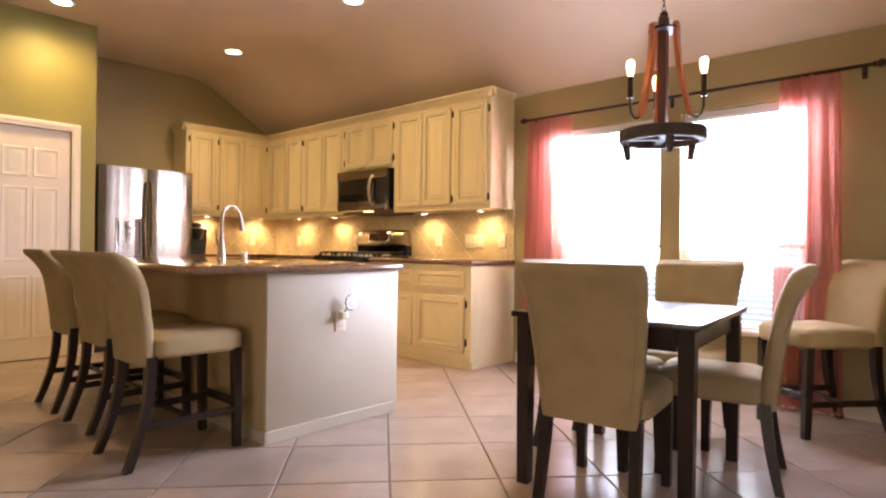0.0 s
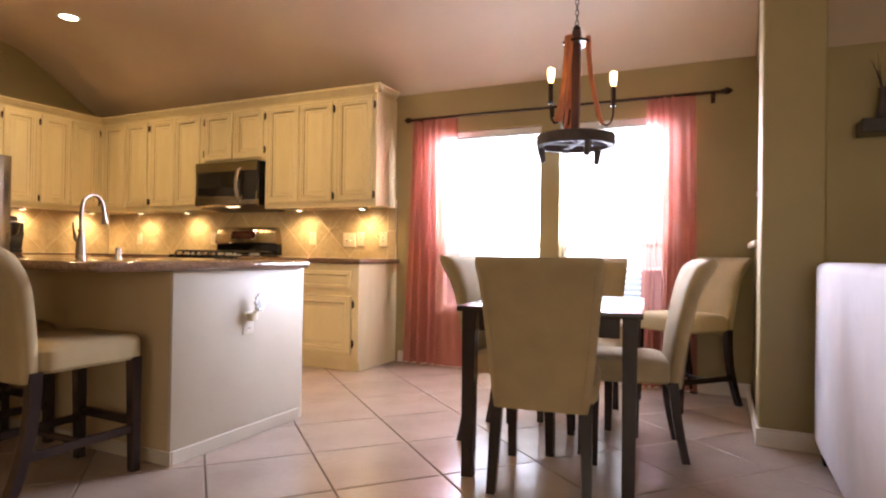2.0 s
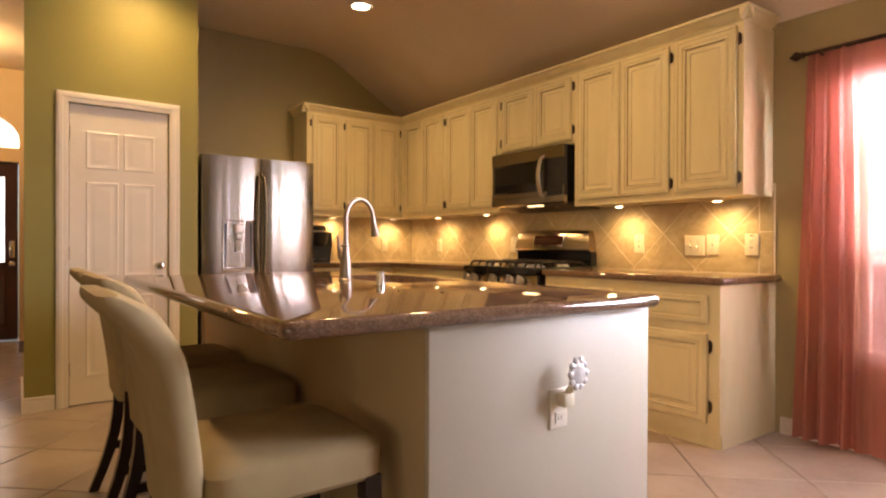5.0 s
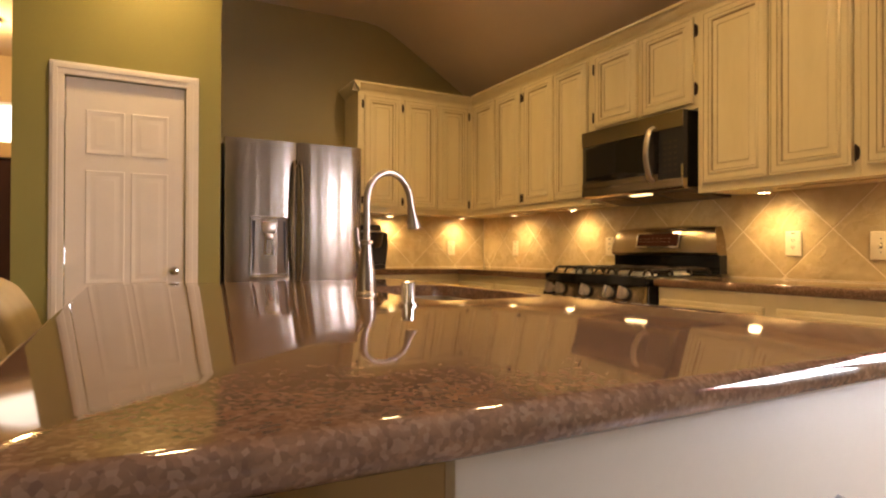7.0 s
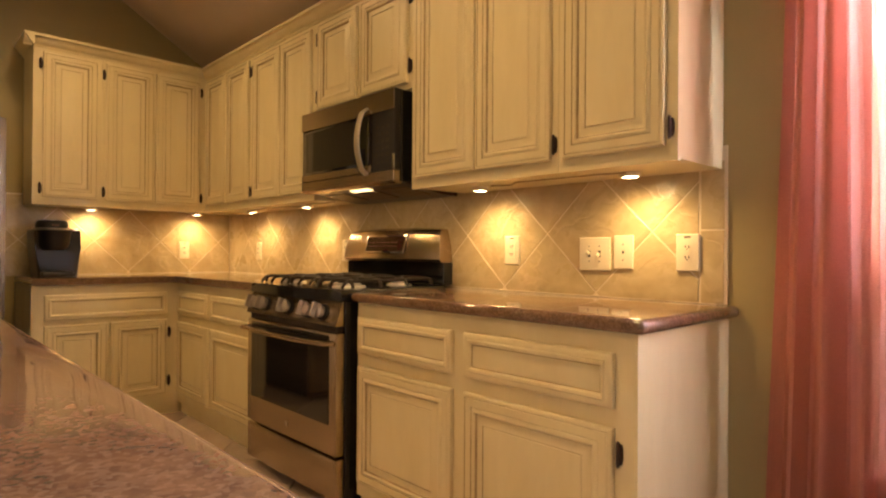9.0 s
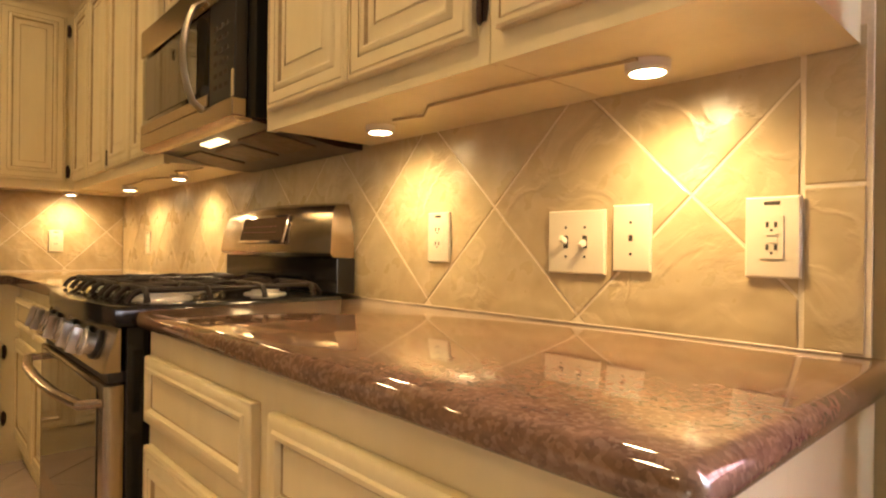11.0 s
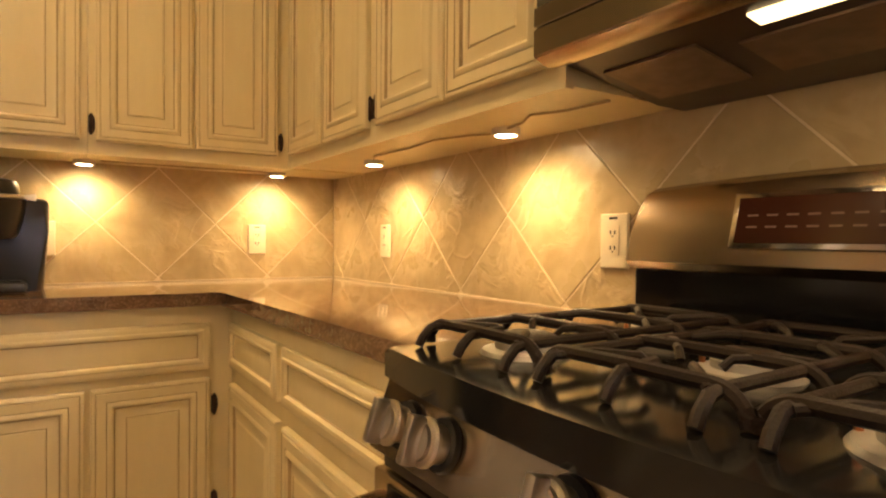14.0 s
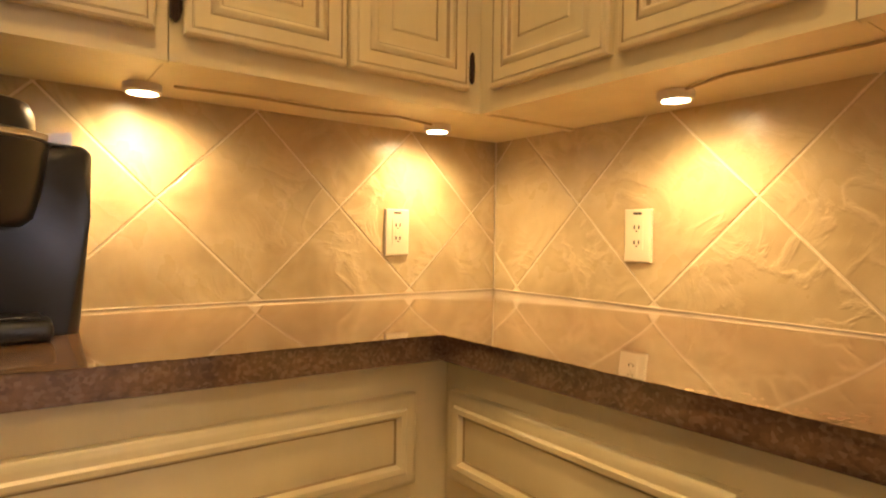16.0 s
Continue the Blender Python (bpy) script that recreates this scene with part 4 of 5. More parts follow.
cp = part("control_panel", box(DOORX + 0.001, MX1, MF, MF + 0.034, MZ0 + 0.05, MZ1 - 0.002, 0.003), DARKP, mw, "black control panel")
for r_ in range(6):
    for c_ in range(3):
        part("key", box(DOORX + 0.035 + c_ * 0.036, DOORX + 0.055 + c_ * 0.036, MF - 0.0016, MF - 0.0002, MZ0 + 0.085 + r_ * 0.032, MZ0 + 0.097 + r_ * 0.032), SLOT, cp)
part("edge_trim", box(MX1 - 0.014, MX1, MF - 0.004, MF - 0.0003, MZ0 + 0.05, MZ0 + 0.12, 0.001), CHROME, mw)
# sloping belly under the housing, deeper towards the wall, with its lamp and filters
SLOPE = math.atan2(0.040, 0.27)
part("belly", prism([(4.66, MZ0 - 0.0005), (4.93, MZ0 - 0.040), (WY - 0.006, MZ0 - 0.040), (WY - 0.006, MZ0 - 0.0005)], Matrix(((0, 0, 1, MX0 + 0.012), (1, 0, 0, 0), (0, 1, 0, 0), (0, 0, 0, 1))), MX1 - MX0 - 0.024), BELLY, mw, "dark brown underside")
for name, x0, x1, y0, y1, mat, lab in (("grease_filter", MX0 + 0.045, MX0 + 0.225, 4.735, 4.895, FILTER, "metal mesh filter"), ("grease_filter", MX1 - 0.26, MX1 - 0.07, 4.735, 4.895, FILTER, "metal mesh filter"), ("middle_plate", MX0 + 0.275, MX1 - 0.305, 4.765, 4.895, FILTER, ""), ("lamp_lens", MX0 + 0.325, MX0 + 0.475, 4.698, 4.734, HOODG, "glowing lamp lens")):
    q = box((x0 - x1) / 2, (x1 - x0) / 2, (y0 - y1) / 2, (y1 - y0) / 2, -0.004, 0.0015, 0.0012)
    ym = (y0 + y1) / 2
    bmesh.ops.transform(q, matrix=Matrix.Translation(((x0 + x1) / 2, ym, MZ0 - 0.001 - (ym - 4.66) * math.tan(SLOPE))) @ Matrix.Rotation(-SLOPE, 4, 'X'), verts=q.verts)
    part(name, q, mat, mw, lab)
part("lip", prism([(MF - 0.004, MZ0 - 0.0006), (MF + 0.05, MZ0 - 0.0006), (MF + 0.045, MZ0 - 0.010), (MF + 0.018, MZ0 - 0.010)], Matrix(((0, 0, 1, MX0 + 0.004), (1, 0, 0, 0), (0, 1, 0, 0), (0, 0, 0, 1))), MX1 - MX0 - 0.008), STEELH, mw, "stainless lower lip")

# gas range
RX0, RX1, RF = -4.664, -3.846, 4.33
rg = empty("gas_range", "stainless steel gas range with black cooktop", "range", ((RX0 + RX1) / 2, 4.68, 0))
part("body", box(RX0 + 0.004, RX1 - 0.004, RF + 0.0455, WY - 0.03, 0.03, 0.8775, 0.003), BLACK, rg, "black enamelled sides")
od = part("oven_door", box(RX0 + 0.006, RX1 - 0.006, RF, RF + 0.044, 0.235, 0.745, 0.006, 2), STEELH, rg, "stainless oven door")
part("oven_window", box(RX0 + 0.055, RX1 - 0.055, RF - 0.003, RF - 0.0003, 0.36, 0.735, 0.002), GLASSD, od, "dark glass oven window")
part("handle", tube([(RX0 + 0.03, RF + 0.002, 0.705), (RX0 + 0.035, RF - 0.04, 0.705), (RX0 + 0.2, RF - 0.062, 0.705), ((RX0 + RX1) / 2, RF - 0.068, 0.705), (RX1 - 0.2, RF - 0.062, 0.705), (RX1 - 0.035, RF - 0.04, 0.705), (RX1 - 0.03, RF + 0.002, 0.705)], 0.014, 10, flat=0.8), STEELH, od, "bowed steel handle")
part("badge", lathe([(0.011, 0), (0.011, 0.002), (0.008, 0.003)], ((RX0 + RX1) / 2, RF - 0.0005, 0.292), 'Y', 14), CHROME, od, "round silver badge")
part("drawer", box(RX0 + 0.006, RX1 - 0.006, RF + 0.002, RF + 0.044, 0.05, 0.222, 0.006, 2), STEELH, rg, "stainless storage drawer")
part("vent_gap", box(RX0 + 0.02, RX1 - 0.02, RF + 0.012, RF + 0.044, 0.748, 0.772), SLOT, rg)
# sloped control panel and its knobs
bm = bmesh.new()
prism([(RF - 0.004, 0.775), (RF + 0.034, 0.775), (RF + 0.034, 0.875), (RF + 0.030, 0.875)], Matrix(((0, 0, 1, RX0 + 0.002), (1, 0, 0, 0), (0, 1, 0, 0), (0, 0, 0, 1))), RX1 - RX0 - 0.004, bm)
cpn = part("control_panel", bm, STEELH, rg, "stainless knob panel")
for k, fx in enumerate((-4.575, -4.480, -4.26, -4.075, -3.968)):
    x = fx
    knob = lathe([(0.025, 0.010), (0.025, 0.026), (0.031, 0.028), (0.032, 0.033), (0.030, 0.037), (0.024, 0.039), (0.023, 0.044), (0.002, 0.046)], (0, 0, 0), 'Z', 22)
    box(-0.0075, 0.0075, -0.031, 0.031, 0.040, 0.064, 0.004, 2, knob)
    bmesh.ops.transform(knob, matrix=Matrix.Translation((x, RF + 0.013, 0.825)) @ Matrix.Rotation(radians(72), 4, 'X'), verts=knob.verts)
    kn = part("knob", knob, SATIN, cpn, "silver burner knob")
    col = lathe([(0.036, 0.001), (0.034, 0.009), (0.022, 0.0098)], (0, 0, 0), 'Z', 22)
    bmesh.ops.transform(col, matrix=Matrix.Translation((x, RF + 0.013, 0.825)) @ Matrix.Rotation(radians(72), 4, 'X'), verts=col.verts)
    part("collar", col, DARKP, kn, "black knob collar")
bm = bmesh.new()
front = [(RX0 + (RX1 - RX0) * k / 20, RF + 0.022 - 0.034 * (1 - (k / 10 - 1) ** 2)) for k in range(21)]
prism(front + [(RX1, WY - 0.075), (RX0, WY - 0.075)], Matrix.Translation((0, 0, 0.878)), 0.047, bm)
bmesh.ops.bevel(bm, geom=[e for e in bm.edges if all(v.co.z > 0.92 for v in e.verts)], offset=0.014, segments=4, profile=0.5, affect='EDGES', clamp_overlap=True)
ct = part("cooktop", bm, BLACK, rg, "black glossy cooktop")
BURN = [(RX0 + 0.16, 4.50, 0.046), (RX0 + 0.16, 4.79, 0.038), (RX1 - 0.16, 4.50, 0.055), (RX1 - 0.16, 4.79, 0.040), ((RX0 + RX1) / 2, 4.645, 0.044)]
for x, y, r in BURN:
    bn = part("burner", lathe([(r + 0.022, 0), (r + 0.018, 0.006), (r, 0.008), (r, 0.018), (r - 0.006, 0.020)], (x, y, 0.9252), 'Z', 22), ALU, ct, "pale aluminium burner head")
    part("igniter", lathe([(0.004, 0), (0.004, 0.016), (0.002, 0.018)], (x - r - 0.012, y - 0.01, 0.932), 'Z', 8), COPPER, bn, "copper-coloured igniter")
    part("burner_cap", lathe([(r - 0.004, 0), (r - 0.002, 0.006), (r - 0.01, 0.010), (0.001, 0.011)], (x, y, 0.9455), 'Z', 22), IRON, bn, "black burner cap")


def grate(x0, x1):
    """A cast grate: bars across with turned-down ends, a spine, and fingers towards each burner."""
    y0, y1, z, low = RF + 0.060, WY - 0.125, 0.960, 0.928
    cx, r = (x0 + x1) / 2, 0.0072
    bm = bmesh.new()
    for k in range(4):
        y = y0 + 0.034 + (y1 - y0 - 0.068) * k / 3
        bend = [(0.004 + 0.034 * (1 - math.cos(a)), (z - low) * math.sin(a)) for a in [math.pi / 2 * q / 6 for q in range(7)]]
        tube([(x0 + d, y, low + h) for d, h in bend] + [(cx, y, z + 0.001)] + [(x1 - d, y, low + h) for d, h in reversed(bend)], r, 8, bm, flat=1.15)
    for x in (x0 + 0.030, x1 - 0.030):
        tube([(x, y0 - 0.004, low), (x, y0 + 0.002, z - 0.020), (x, y0 + 0.016, z - 0.006), (x, y0 + 0.034, z - 0.003), (x, y1 - 0.034, z - 0.003), (x, y1 - 0.016, z - 0.006), (x, y1 - 0.002, z - 0.020), (x, y1 + 0.004, low)], r, 8, bm)
    w = (x1 - x0) / 2 - 0.035
    for yc in ((y0 * 3 + y1) / 4, (y0 + y1 * 3) / 4):
        for sx in (-1, 1):
            for sy in (-1, 1):
                tube([(cx + sx * w, yc + sy * 0.105, z - 0.004), (cx + sx * w * 0.7, yc + sy * 0.075, z + 0.002), (cx + sx * 0.034, yc + sy * 0.036, z - 0.001), (cx + sx * 0.026, yc + sy * 0.028, z - 0.012)], r * 0.8, 8, bm)
    tube([(cx, y0 - 0.004, low), (cx, y0 + 0.004, z - 0.018), (cx, y0 + 0.020, z - 0.004), (cx, y0 + 0.075, z)], r, 8, bm)
    return part("grate", bm, IRON, ct, "black cast-iron grate")


third = (RX1 - RX0 - 0.03) / 3
for k in range(3):
    grate(RX0 + 0.015 + k * third, RX0 + 0.013 + (k + 1) * third)
# backguard: black riser and bowed steel hood with a display
part("riser", box(RX0 - 0.006, RX1 - 0.014, WY - 0.085, WY - 0.02, 0.927, 1.035, 0.003), BLACK, rg, "black riser")
bm = bmesh.new()
n = 18
G0, G1 = RX0 - 0.012, RX1 - 0.018
secs = [(1.036, 0.100), (1.05, 0.116), (1.11, 0.106), (1.163, 0.090), (1.188, 0.074), (1.200, 0.045)]
grid = []
for z, d in secs:
    f = (z - 1.036) / 0.165
    row = []
    for k in range(n + 1):
        u = k / n
        inset = 0.035 * f * f
        x = G0 + inset + (G1 - G0 - 2 * inset) * u
        e = 1 - (2 * u - 1) ** 2
        row.append(bm.verts.new((x, WY - 0.022 - d * (0.72 + 0.28 * e), z + 0.010 * f * e)))
    grid.append(row)
back = [[bm.verts.new((v.co.x, WY - 0.021, v.co.z)) for v in row] for row in grid]
for A, B in zip(grid, grid[1:]):
    for k in range(n):
        bm.faces.new((A[k], A[k + 1], B[k + 1], B[k]))
for k in range(n):
    bm.faces.new((grid[-1][k], grid[-1][k + 1], back[-1][k + 1], back[-1][k]))
    bm.faces.new((grid[0][k + 1], grid[0][k], back[0][k], back[0][k + 1]))
for e in (0, n):
    for a in range(len(secs) - 1):
        bm.faces.new((grid[a][e], grid[a + 1][e], back[a + 1][e], back[a][e]))
bg = part("backguard", bm, STEELH, rg, "bowed stainless backguard")
pan = bmesh.new()
box(-0.15, 0.17, -0.004, 0.004, -0.042, 0.042, 0.003, 1, pan)
bmesh.ops.transform(pan, matrix=Matrix.Translation(((RX0 + RX1) / 2 - 0.02, WY - 0.126, 1.126)) @ Matrix.Rotation(radians(-15), 4, 'X'), verts=pan.verts)
rim = box(-0.157, 0.177, -0.0030, 0.0030, -0.049, 0.049, 0.0025, 2)
bmesh.ops.transform(rim, matrix=Matrix.Translation(((RX0 + RX1) / 2 - 0.02, WY - 0.126, 1.126)) @ Matrix.Rotation(radians(-15), 4, 'X'), verts=rim.verts)
part("display_frame", rim, CHROME, bg, "thin silver frame")
dp = part("display", pan, DISPLAY, bg, "dark display panel")
for r_ in range(2):
    for c_ in range(8):
        k = bmesh.new()
        box(-0.009, 0.009, -0.0046, -0.0041, -0.0016, 0.0016, bm=k)
        bmesh.ops.transform(k, matrix=Matrix.Translation(((RX0 + RX1) / 2 - 0.02, WY - 0.126, 1.126)) @ Matrix.Rotation(radians(-15), 4, 'X') @ Matrix.Translation((-0.12 + c_ * 0.032, 0, -0.012 + 0.02 * r_)), verts=k.verts)
        part("key", k, LEGEND, dp)

# faucet and soap dispenser on the island
fc = empty("kitchen_faucet", "brushed nickel gooseneck pull-down faucet", "faucet", (-3.375, 2.66, 0.915))
fx, fy = -3.375, 2.66
part("base", lathe([(0.033, 0), (0.033, 0.006), (0.028, 0.012), (0.029, 0.035), (0.026, 0.07), (0.020, 0.11), (0.016, 0.138), (0.014, 0.152)], (fx, fy, 0.9152), 'Z', 20), NICKEL, fc)
part("collar", lathe([(0.014, 0), (0.020, 0.003), (0.020, 0.011), (0.014, 0.014)], (fx, fy, 1.0675), 'Z', 20), NICKEL, fc)
ua, ub, across = -0.20, 0.98, (0.98, 0.20, 0)
arc = [(fx, fy, 1.08), (fx, fy, 1.14), (fx, fy, 1.20)] + [(fx + 0.083 * (1 - math.cos(a)) * ua, fy + 0.083 * (1 - math.cos(a)) * ub, 1.20 + 0.095 * math.sin(a)) for a in [math.pi * k / 14 for k in range(1, 14)]]
part("spout", tube(arc + [(fx + 0.168 * ua, fy + 0.168 * ub, 1.19)], 0.0108, 12, side=across), NICKEL, fc)
part("spray_head", tube([(fx + 0.167 * ua, fy + 0.167 * ub, 1.192), (fx + 0.172 * ua, fy + 0.172 * ub, 1.165), (fx + 0.178 * ua, fy + 0.178 * ub, 1.135), (fx + 0.180 * ua, fy + 0.180 * ub, 1.122)], 0.016, 14, radii=[0.0125, 0.0145, 0.0205, 0.021], side=across), NICKEL, fc, "flared pull-down spray head")
part("lever", tube([(fx, fy, 0.985), (fx - 0.035, fy - 0.01, 1.03), (fx - 0.045, fy - 0.012, 1.06), (fx - 0.052, fy - 0.014, 1.12)], 0.008, 8, radii=[0.014, 0.014, 0.008, 0.006]), NICKEL, fc)
sd = empty("soap_dispenser", "brushed nickel soap dispenser cap on the countertop", "soap dispenser", (-2.985, 2.620, 0.915))
part("cap", lathe([(0.022, 0), (0.022, 0.006), (0.017, 0.008), (0.017, 0.055), (0.012, 0.060), (0.001, 0.061)], (-2.985, 2.620, 0.9152), 'Z', 18), CHROME, sd)
part("collar", lathe([(0.024, 0), (0.024, 0.004), (0.018, 0.005)], (-2.985, 2.620, 0.9152), 'Z', 18), CHROME, sd)

# coffee maker
cm = empty("coffee_maker", "black single-cup coffee maker with a silver rim", "coffee maker", (-6.24, 3.775, 0.915))
bm = prism([(3.672, 0.9155), (3.888, 0.9155), (3.902, 1.10), (3.905, 1.212), (3.650, 1.212), (3.655, 1.10)], Matrix.Translation((-6.42, 0, 0)) @ FRONT_X, 0.27)
bmesh.ops.bevel(bm, geom=[e for e in bm.edges if max(v.co.z for v in e.verts) > 1.0], offset=0.018, segments=4, profile=0.5, affect='EDGES', clamp_overlap=True)
part("housing", bm, DARKP, cm)
part("brew_head", lathe([(0.060, 0), (0.074, 0.012), (0.084, 0.05), (0.094, 0.118), (0.095, 0.122)], (-6.135, 3.752, 1.082), 'Z', 28), DARKP, cm)
part("rim", lathe([(0.097, 0), (0.102, 0.003), (0.102, 0.010), (0.090, 0.014)], (-6.135, 3.752, 1.2045), 'Z', 28), SATIN, cm, "silver rim")
part("rim_clip", prism([(3.835, 1.206), (3.872, 1.202), (3.872, 1.222), (3.840, 1.217)], Matrix.Translation((-6.12, 0, 0)) @ FRONT_X, 0.03), SATIN, cm)
ld = part("lid", lathe([(0.086, 0), (0.088, 0.006), (0.086, 0.030), (0.080, 0.044), (0.060, 0.050), (0.001, 0.051)], (-6.145, 3.742, 1.2188), 'Z', 28), DARKP, cm, "dark rounded lid")
part("emblem", box(-6.0585, -6.0560, 3.725, 3.765, 1.230, 1.240), LEGEND, ld)
part("drip_base", box(-6.149, -6.07, 3.680, 3.850, 0.9155, 0.948, 0.012, 3), DARKP, cm)
part("drip_tray", box(-6.14, -6.085, 3.695, 3.835, 0.9482, 0.953, 0.002), DARKP, cm)


# ---- outlets and switches ----
def plate(label, cat, axis, a, z, w, h, kind):
    m = Matrix.Translation((0, WY - 0.0125, 0)) @ FRONT_Y if axis == 'y' else Matrix.Translation((WX + 0.0125, 0, 0)) @ FRONT_X
    at = (a, WY - 0.014, z) if axis == 'y' else (WX + 0.014, a, z)
    e = empty(cat.replace(" ", "_"), label, cat, at, group="wall plates")
    part("cover_plate", rings_panel(a - w / 2, a + w / 2, z - h / 2, z + h / 2, [(0, 0, 0), (0, 0.004, 0), (0.003, 0.007, 0), (0.006, 0.0075, 0)], m), ALMOND, e)
    o = Matrix.Translation((0, 0, 0.0076))
    if kind == 'outlet':
        for dz in (-0.021, 0.021):
            rc = part("receptacle", prism([(a + 0.017 * math.cos(t) * 1.0, z + dz + max(-0.0135, min(0.0135, 0.017 * math.sin(t)))) for t in [2 * math.pi * k / 20 for k in range(20)]], m @ o, 0.002), ALMOND, e)
            for dx, hh in ((-0.0065, 0.004), (0.0065, 0.0048)):
                part("slot", prism([(a + dx - 0.0013, z + dz - hh + 0.003), (a + dx + 0.0013, z + dz - hh + 0.003), (a + dx + 0.0013, z + dz + hh + 0.003), (a + dx - 0.0013, z + dz + hh + 0.003)], m @ Matrix.Translation((0, 0, 0.0097)), 0.0006), SLOT, rc)
        part("screw", lathe([(0.003, 0), (0.003, 0.001), (0.001, 0.0015)], m @ Vector((a, z, 0.0078)), 'Y' if axis == 'y' else 'X', 8), SLOT, e)
    elif kind == 'gfci':
        part("receptacle", prism([(a - 0.017, z - 0.034), (a + 0.017, z - 0.034), (a + 0.017, z + 0.034), (a - 0.017, z + 0.034)], m @ o, 0.002), ALMOND, e)
        for dz in (-0.016, 0.020):
            part("ground_hole", lathe([(0.0024, 0), (0.0024, 0.0006), (0.0005, 0.0008)], m @ Vector((a, z + dz - 0.009, 0.0098)), 'Y' if axis == 'y' else 'X', 8), SLOT, e)
            for dx in (-0.0062, 0.0062):
                part("slot", prism([(a + dx - 0.0021, z + dz - 0.0045), (a + dx + 0.0021, z + dz - 0.0045), (a + dx + 0.0021, z + dz + 0.0045), (a + dx - 0.0021, z + dz + 0.0045)], m @ Matrix.Translation((0, 0, 0.0097)), 0.0006), SLOT, e)
        for dz in (-0.006, 0.006):
            part("button", prism([(a - 0.008, z + dz - 0.003), (a + 0.008, z + dz - 0.003), (a + 0.008, z + dz + 0.003), (a - 0.008, z + dz + 0.003)], m @ Matrix.Translation((0, 0, 0.0097)), 0.0015), ALMOND, e)
        part("sticker", prism([(a - 0.012, z + h / 2 - 0.014), (a + 0.012, z + h / 2 - 0.014), (a + 0.012, z + h / 2 - 0.008), (a - 0.012, z + h / 2 - 0.008)], m @ o, 0.0004), SLOT, e, "dark printed sticker")
    else:
        n = 2 if kind == 'switch2' else 1
        for k in range(n):
            x = a + (k - (n - 1) / 2) * 0.046
            if kind == 'switch2':
                part("toggle_slot", prism([(x - 0.0055, z - 0.013), (x + 0.0055, z - 0.013), (x + 0.0055, z + 0.013), (x - 0.0055, z + 0.013)], m @ o, 0.0006), SLOT, e)
                tg = box(-0.0042, 0.0042, -0.006, 0.006, 0.0, 0.021, 0.0018, 2)
                bmesh.ops.transform(tg, matrix=m @ o @ pose(x, z, 0, 28 if k else -24), verts=tg.verts)
                part("toggle", tg, ALMOND, e)
            else:
                part("jack", prism([(x - 0.004, z - 0.006), (x + 0.004, z - 0.006), (x + 0.004, z + 0.006), (x - 0.004, z + 0.006)], m @ o, 0.001), SLOT, e)
            for dz in (-0.03, 0.03):
                part("screw", lathe([(0.003, 0), (0.003, 0.001), (0.001, 0.0015)], m @ Vector((x, z + dz, 0.0078)), 'Y' if axis == 'y' else 'X', 8), SLOT, e)
    return e


plate("almond outlet plate on the tiled backsplash", "outlet", 'y', -3.487, 1.096, 0.082, 0.128, 'gfci')
plate("almond double switch plate on the backsplash", "light switch", 'y', -3.066, 1.083, 0.138, 0.130, 'switch2')
plate("almond telephone jack plate on the backsplash", "phone jack", 'y', -2.941, 1.090, 0.080, 0.128, 'jack')
plate("almond outlet plate near the counter's end", "outlet", 'y', -2.695, 1.09, 0.082, 0.130, 'gfci')
plate("almond outlet plate beside the range", "outlet", 'y', -4.784, 1.091, 0.082, 0.128, 'gfci')
plate("almond outlet plate near the corner", "outlet", 'y', -5.930, 1.085, 0.076, 0.128, 'gfci')
plate("almond outlet plate on the backsplash", "outlet", 'x', 4.658, 1.087, 0.076, 0.128, 'gfci')
plate("almond outlet plate behind the coffee maker", "outlet", 'x', 3.885, 1.085, 0.076, 0.128, 'outlet')

# outlet with a plug-in night light on the island's end
io = empty("outlet", "white outlet plate on the island end", "outlet", (IX1, 2.735, 0.59))
m = Matrix.Translation((IX1 + 0.0005, 0, 0)) @ FRONT_X
part("cover_plate", rings_panel(2.698, 2.772, 0.535, 0.652, [(0, 0, 0), (0, 0.004, 0), (0.003, 0.006, 0), (0.006, 0.0065, 0)], m), WHITE, io)
part("receptacle", prism([(2.718, 0.552), (2.752, 0.552), (2.752, 0.582), (2.718, 0.582)], m @ Matrix.Translation((0, 0, 0.007)), 0.002), WHITE, io)
for dy in (-0.006, 0.006):
    part("slot", prism([(2.735 + dy - 0.0012, 0.562), (2.735 + dy + 0.0012, 0.562), (2.735 + dy + 0.0012, 0.572), (2.735 + dy - 0.0012, 0.572)], m @ Matrix.Translation((0, 0, 0.0091)), 0.0006), SLOT, io)
nl = empty("night_light", "plug-in night light with a faceted glass ornament", "night light", (IX1 + 0.02, 2.75, 0.64))
part("plug_body", box(IX1 + 0.0075, IX1 + 0.045, 2.718, 2.762, 0.605, 0.645, 0.006, 2), ALMOND, nl)
part("ornament_back", lathe([(0.030, 0), (0.038, 0.006), (0.034, 0.014), (0.020, 0.018), (0.001, 0.019)], (IX1 + 0.035, 2.775, 0.70), 'X', 16), CRYSTAL, nl, "scalloped crystal ornament")
for k in range(10):
    a = 2 * math.pi * k / 10
    part("petal", lathe([(0.001, 0), (0.011, 0.002), (0.009, 0.010), (0.001, 0.013)], (IX1 + 0.040, 2.775 + 0.032 * math.cos(a), 0.70 + 0.040 * math.sin(a)), 'X', 8), CRYSTAL, nl)
part("stem", tube([(IX1 + 0.03, 2.745, 0.64), (IX1 + 0.035, 2.765, 0.665)], 0.012, 8), ALMOND, nl)

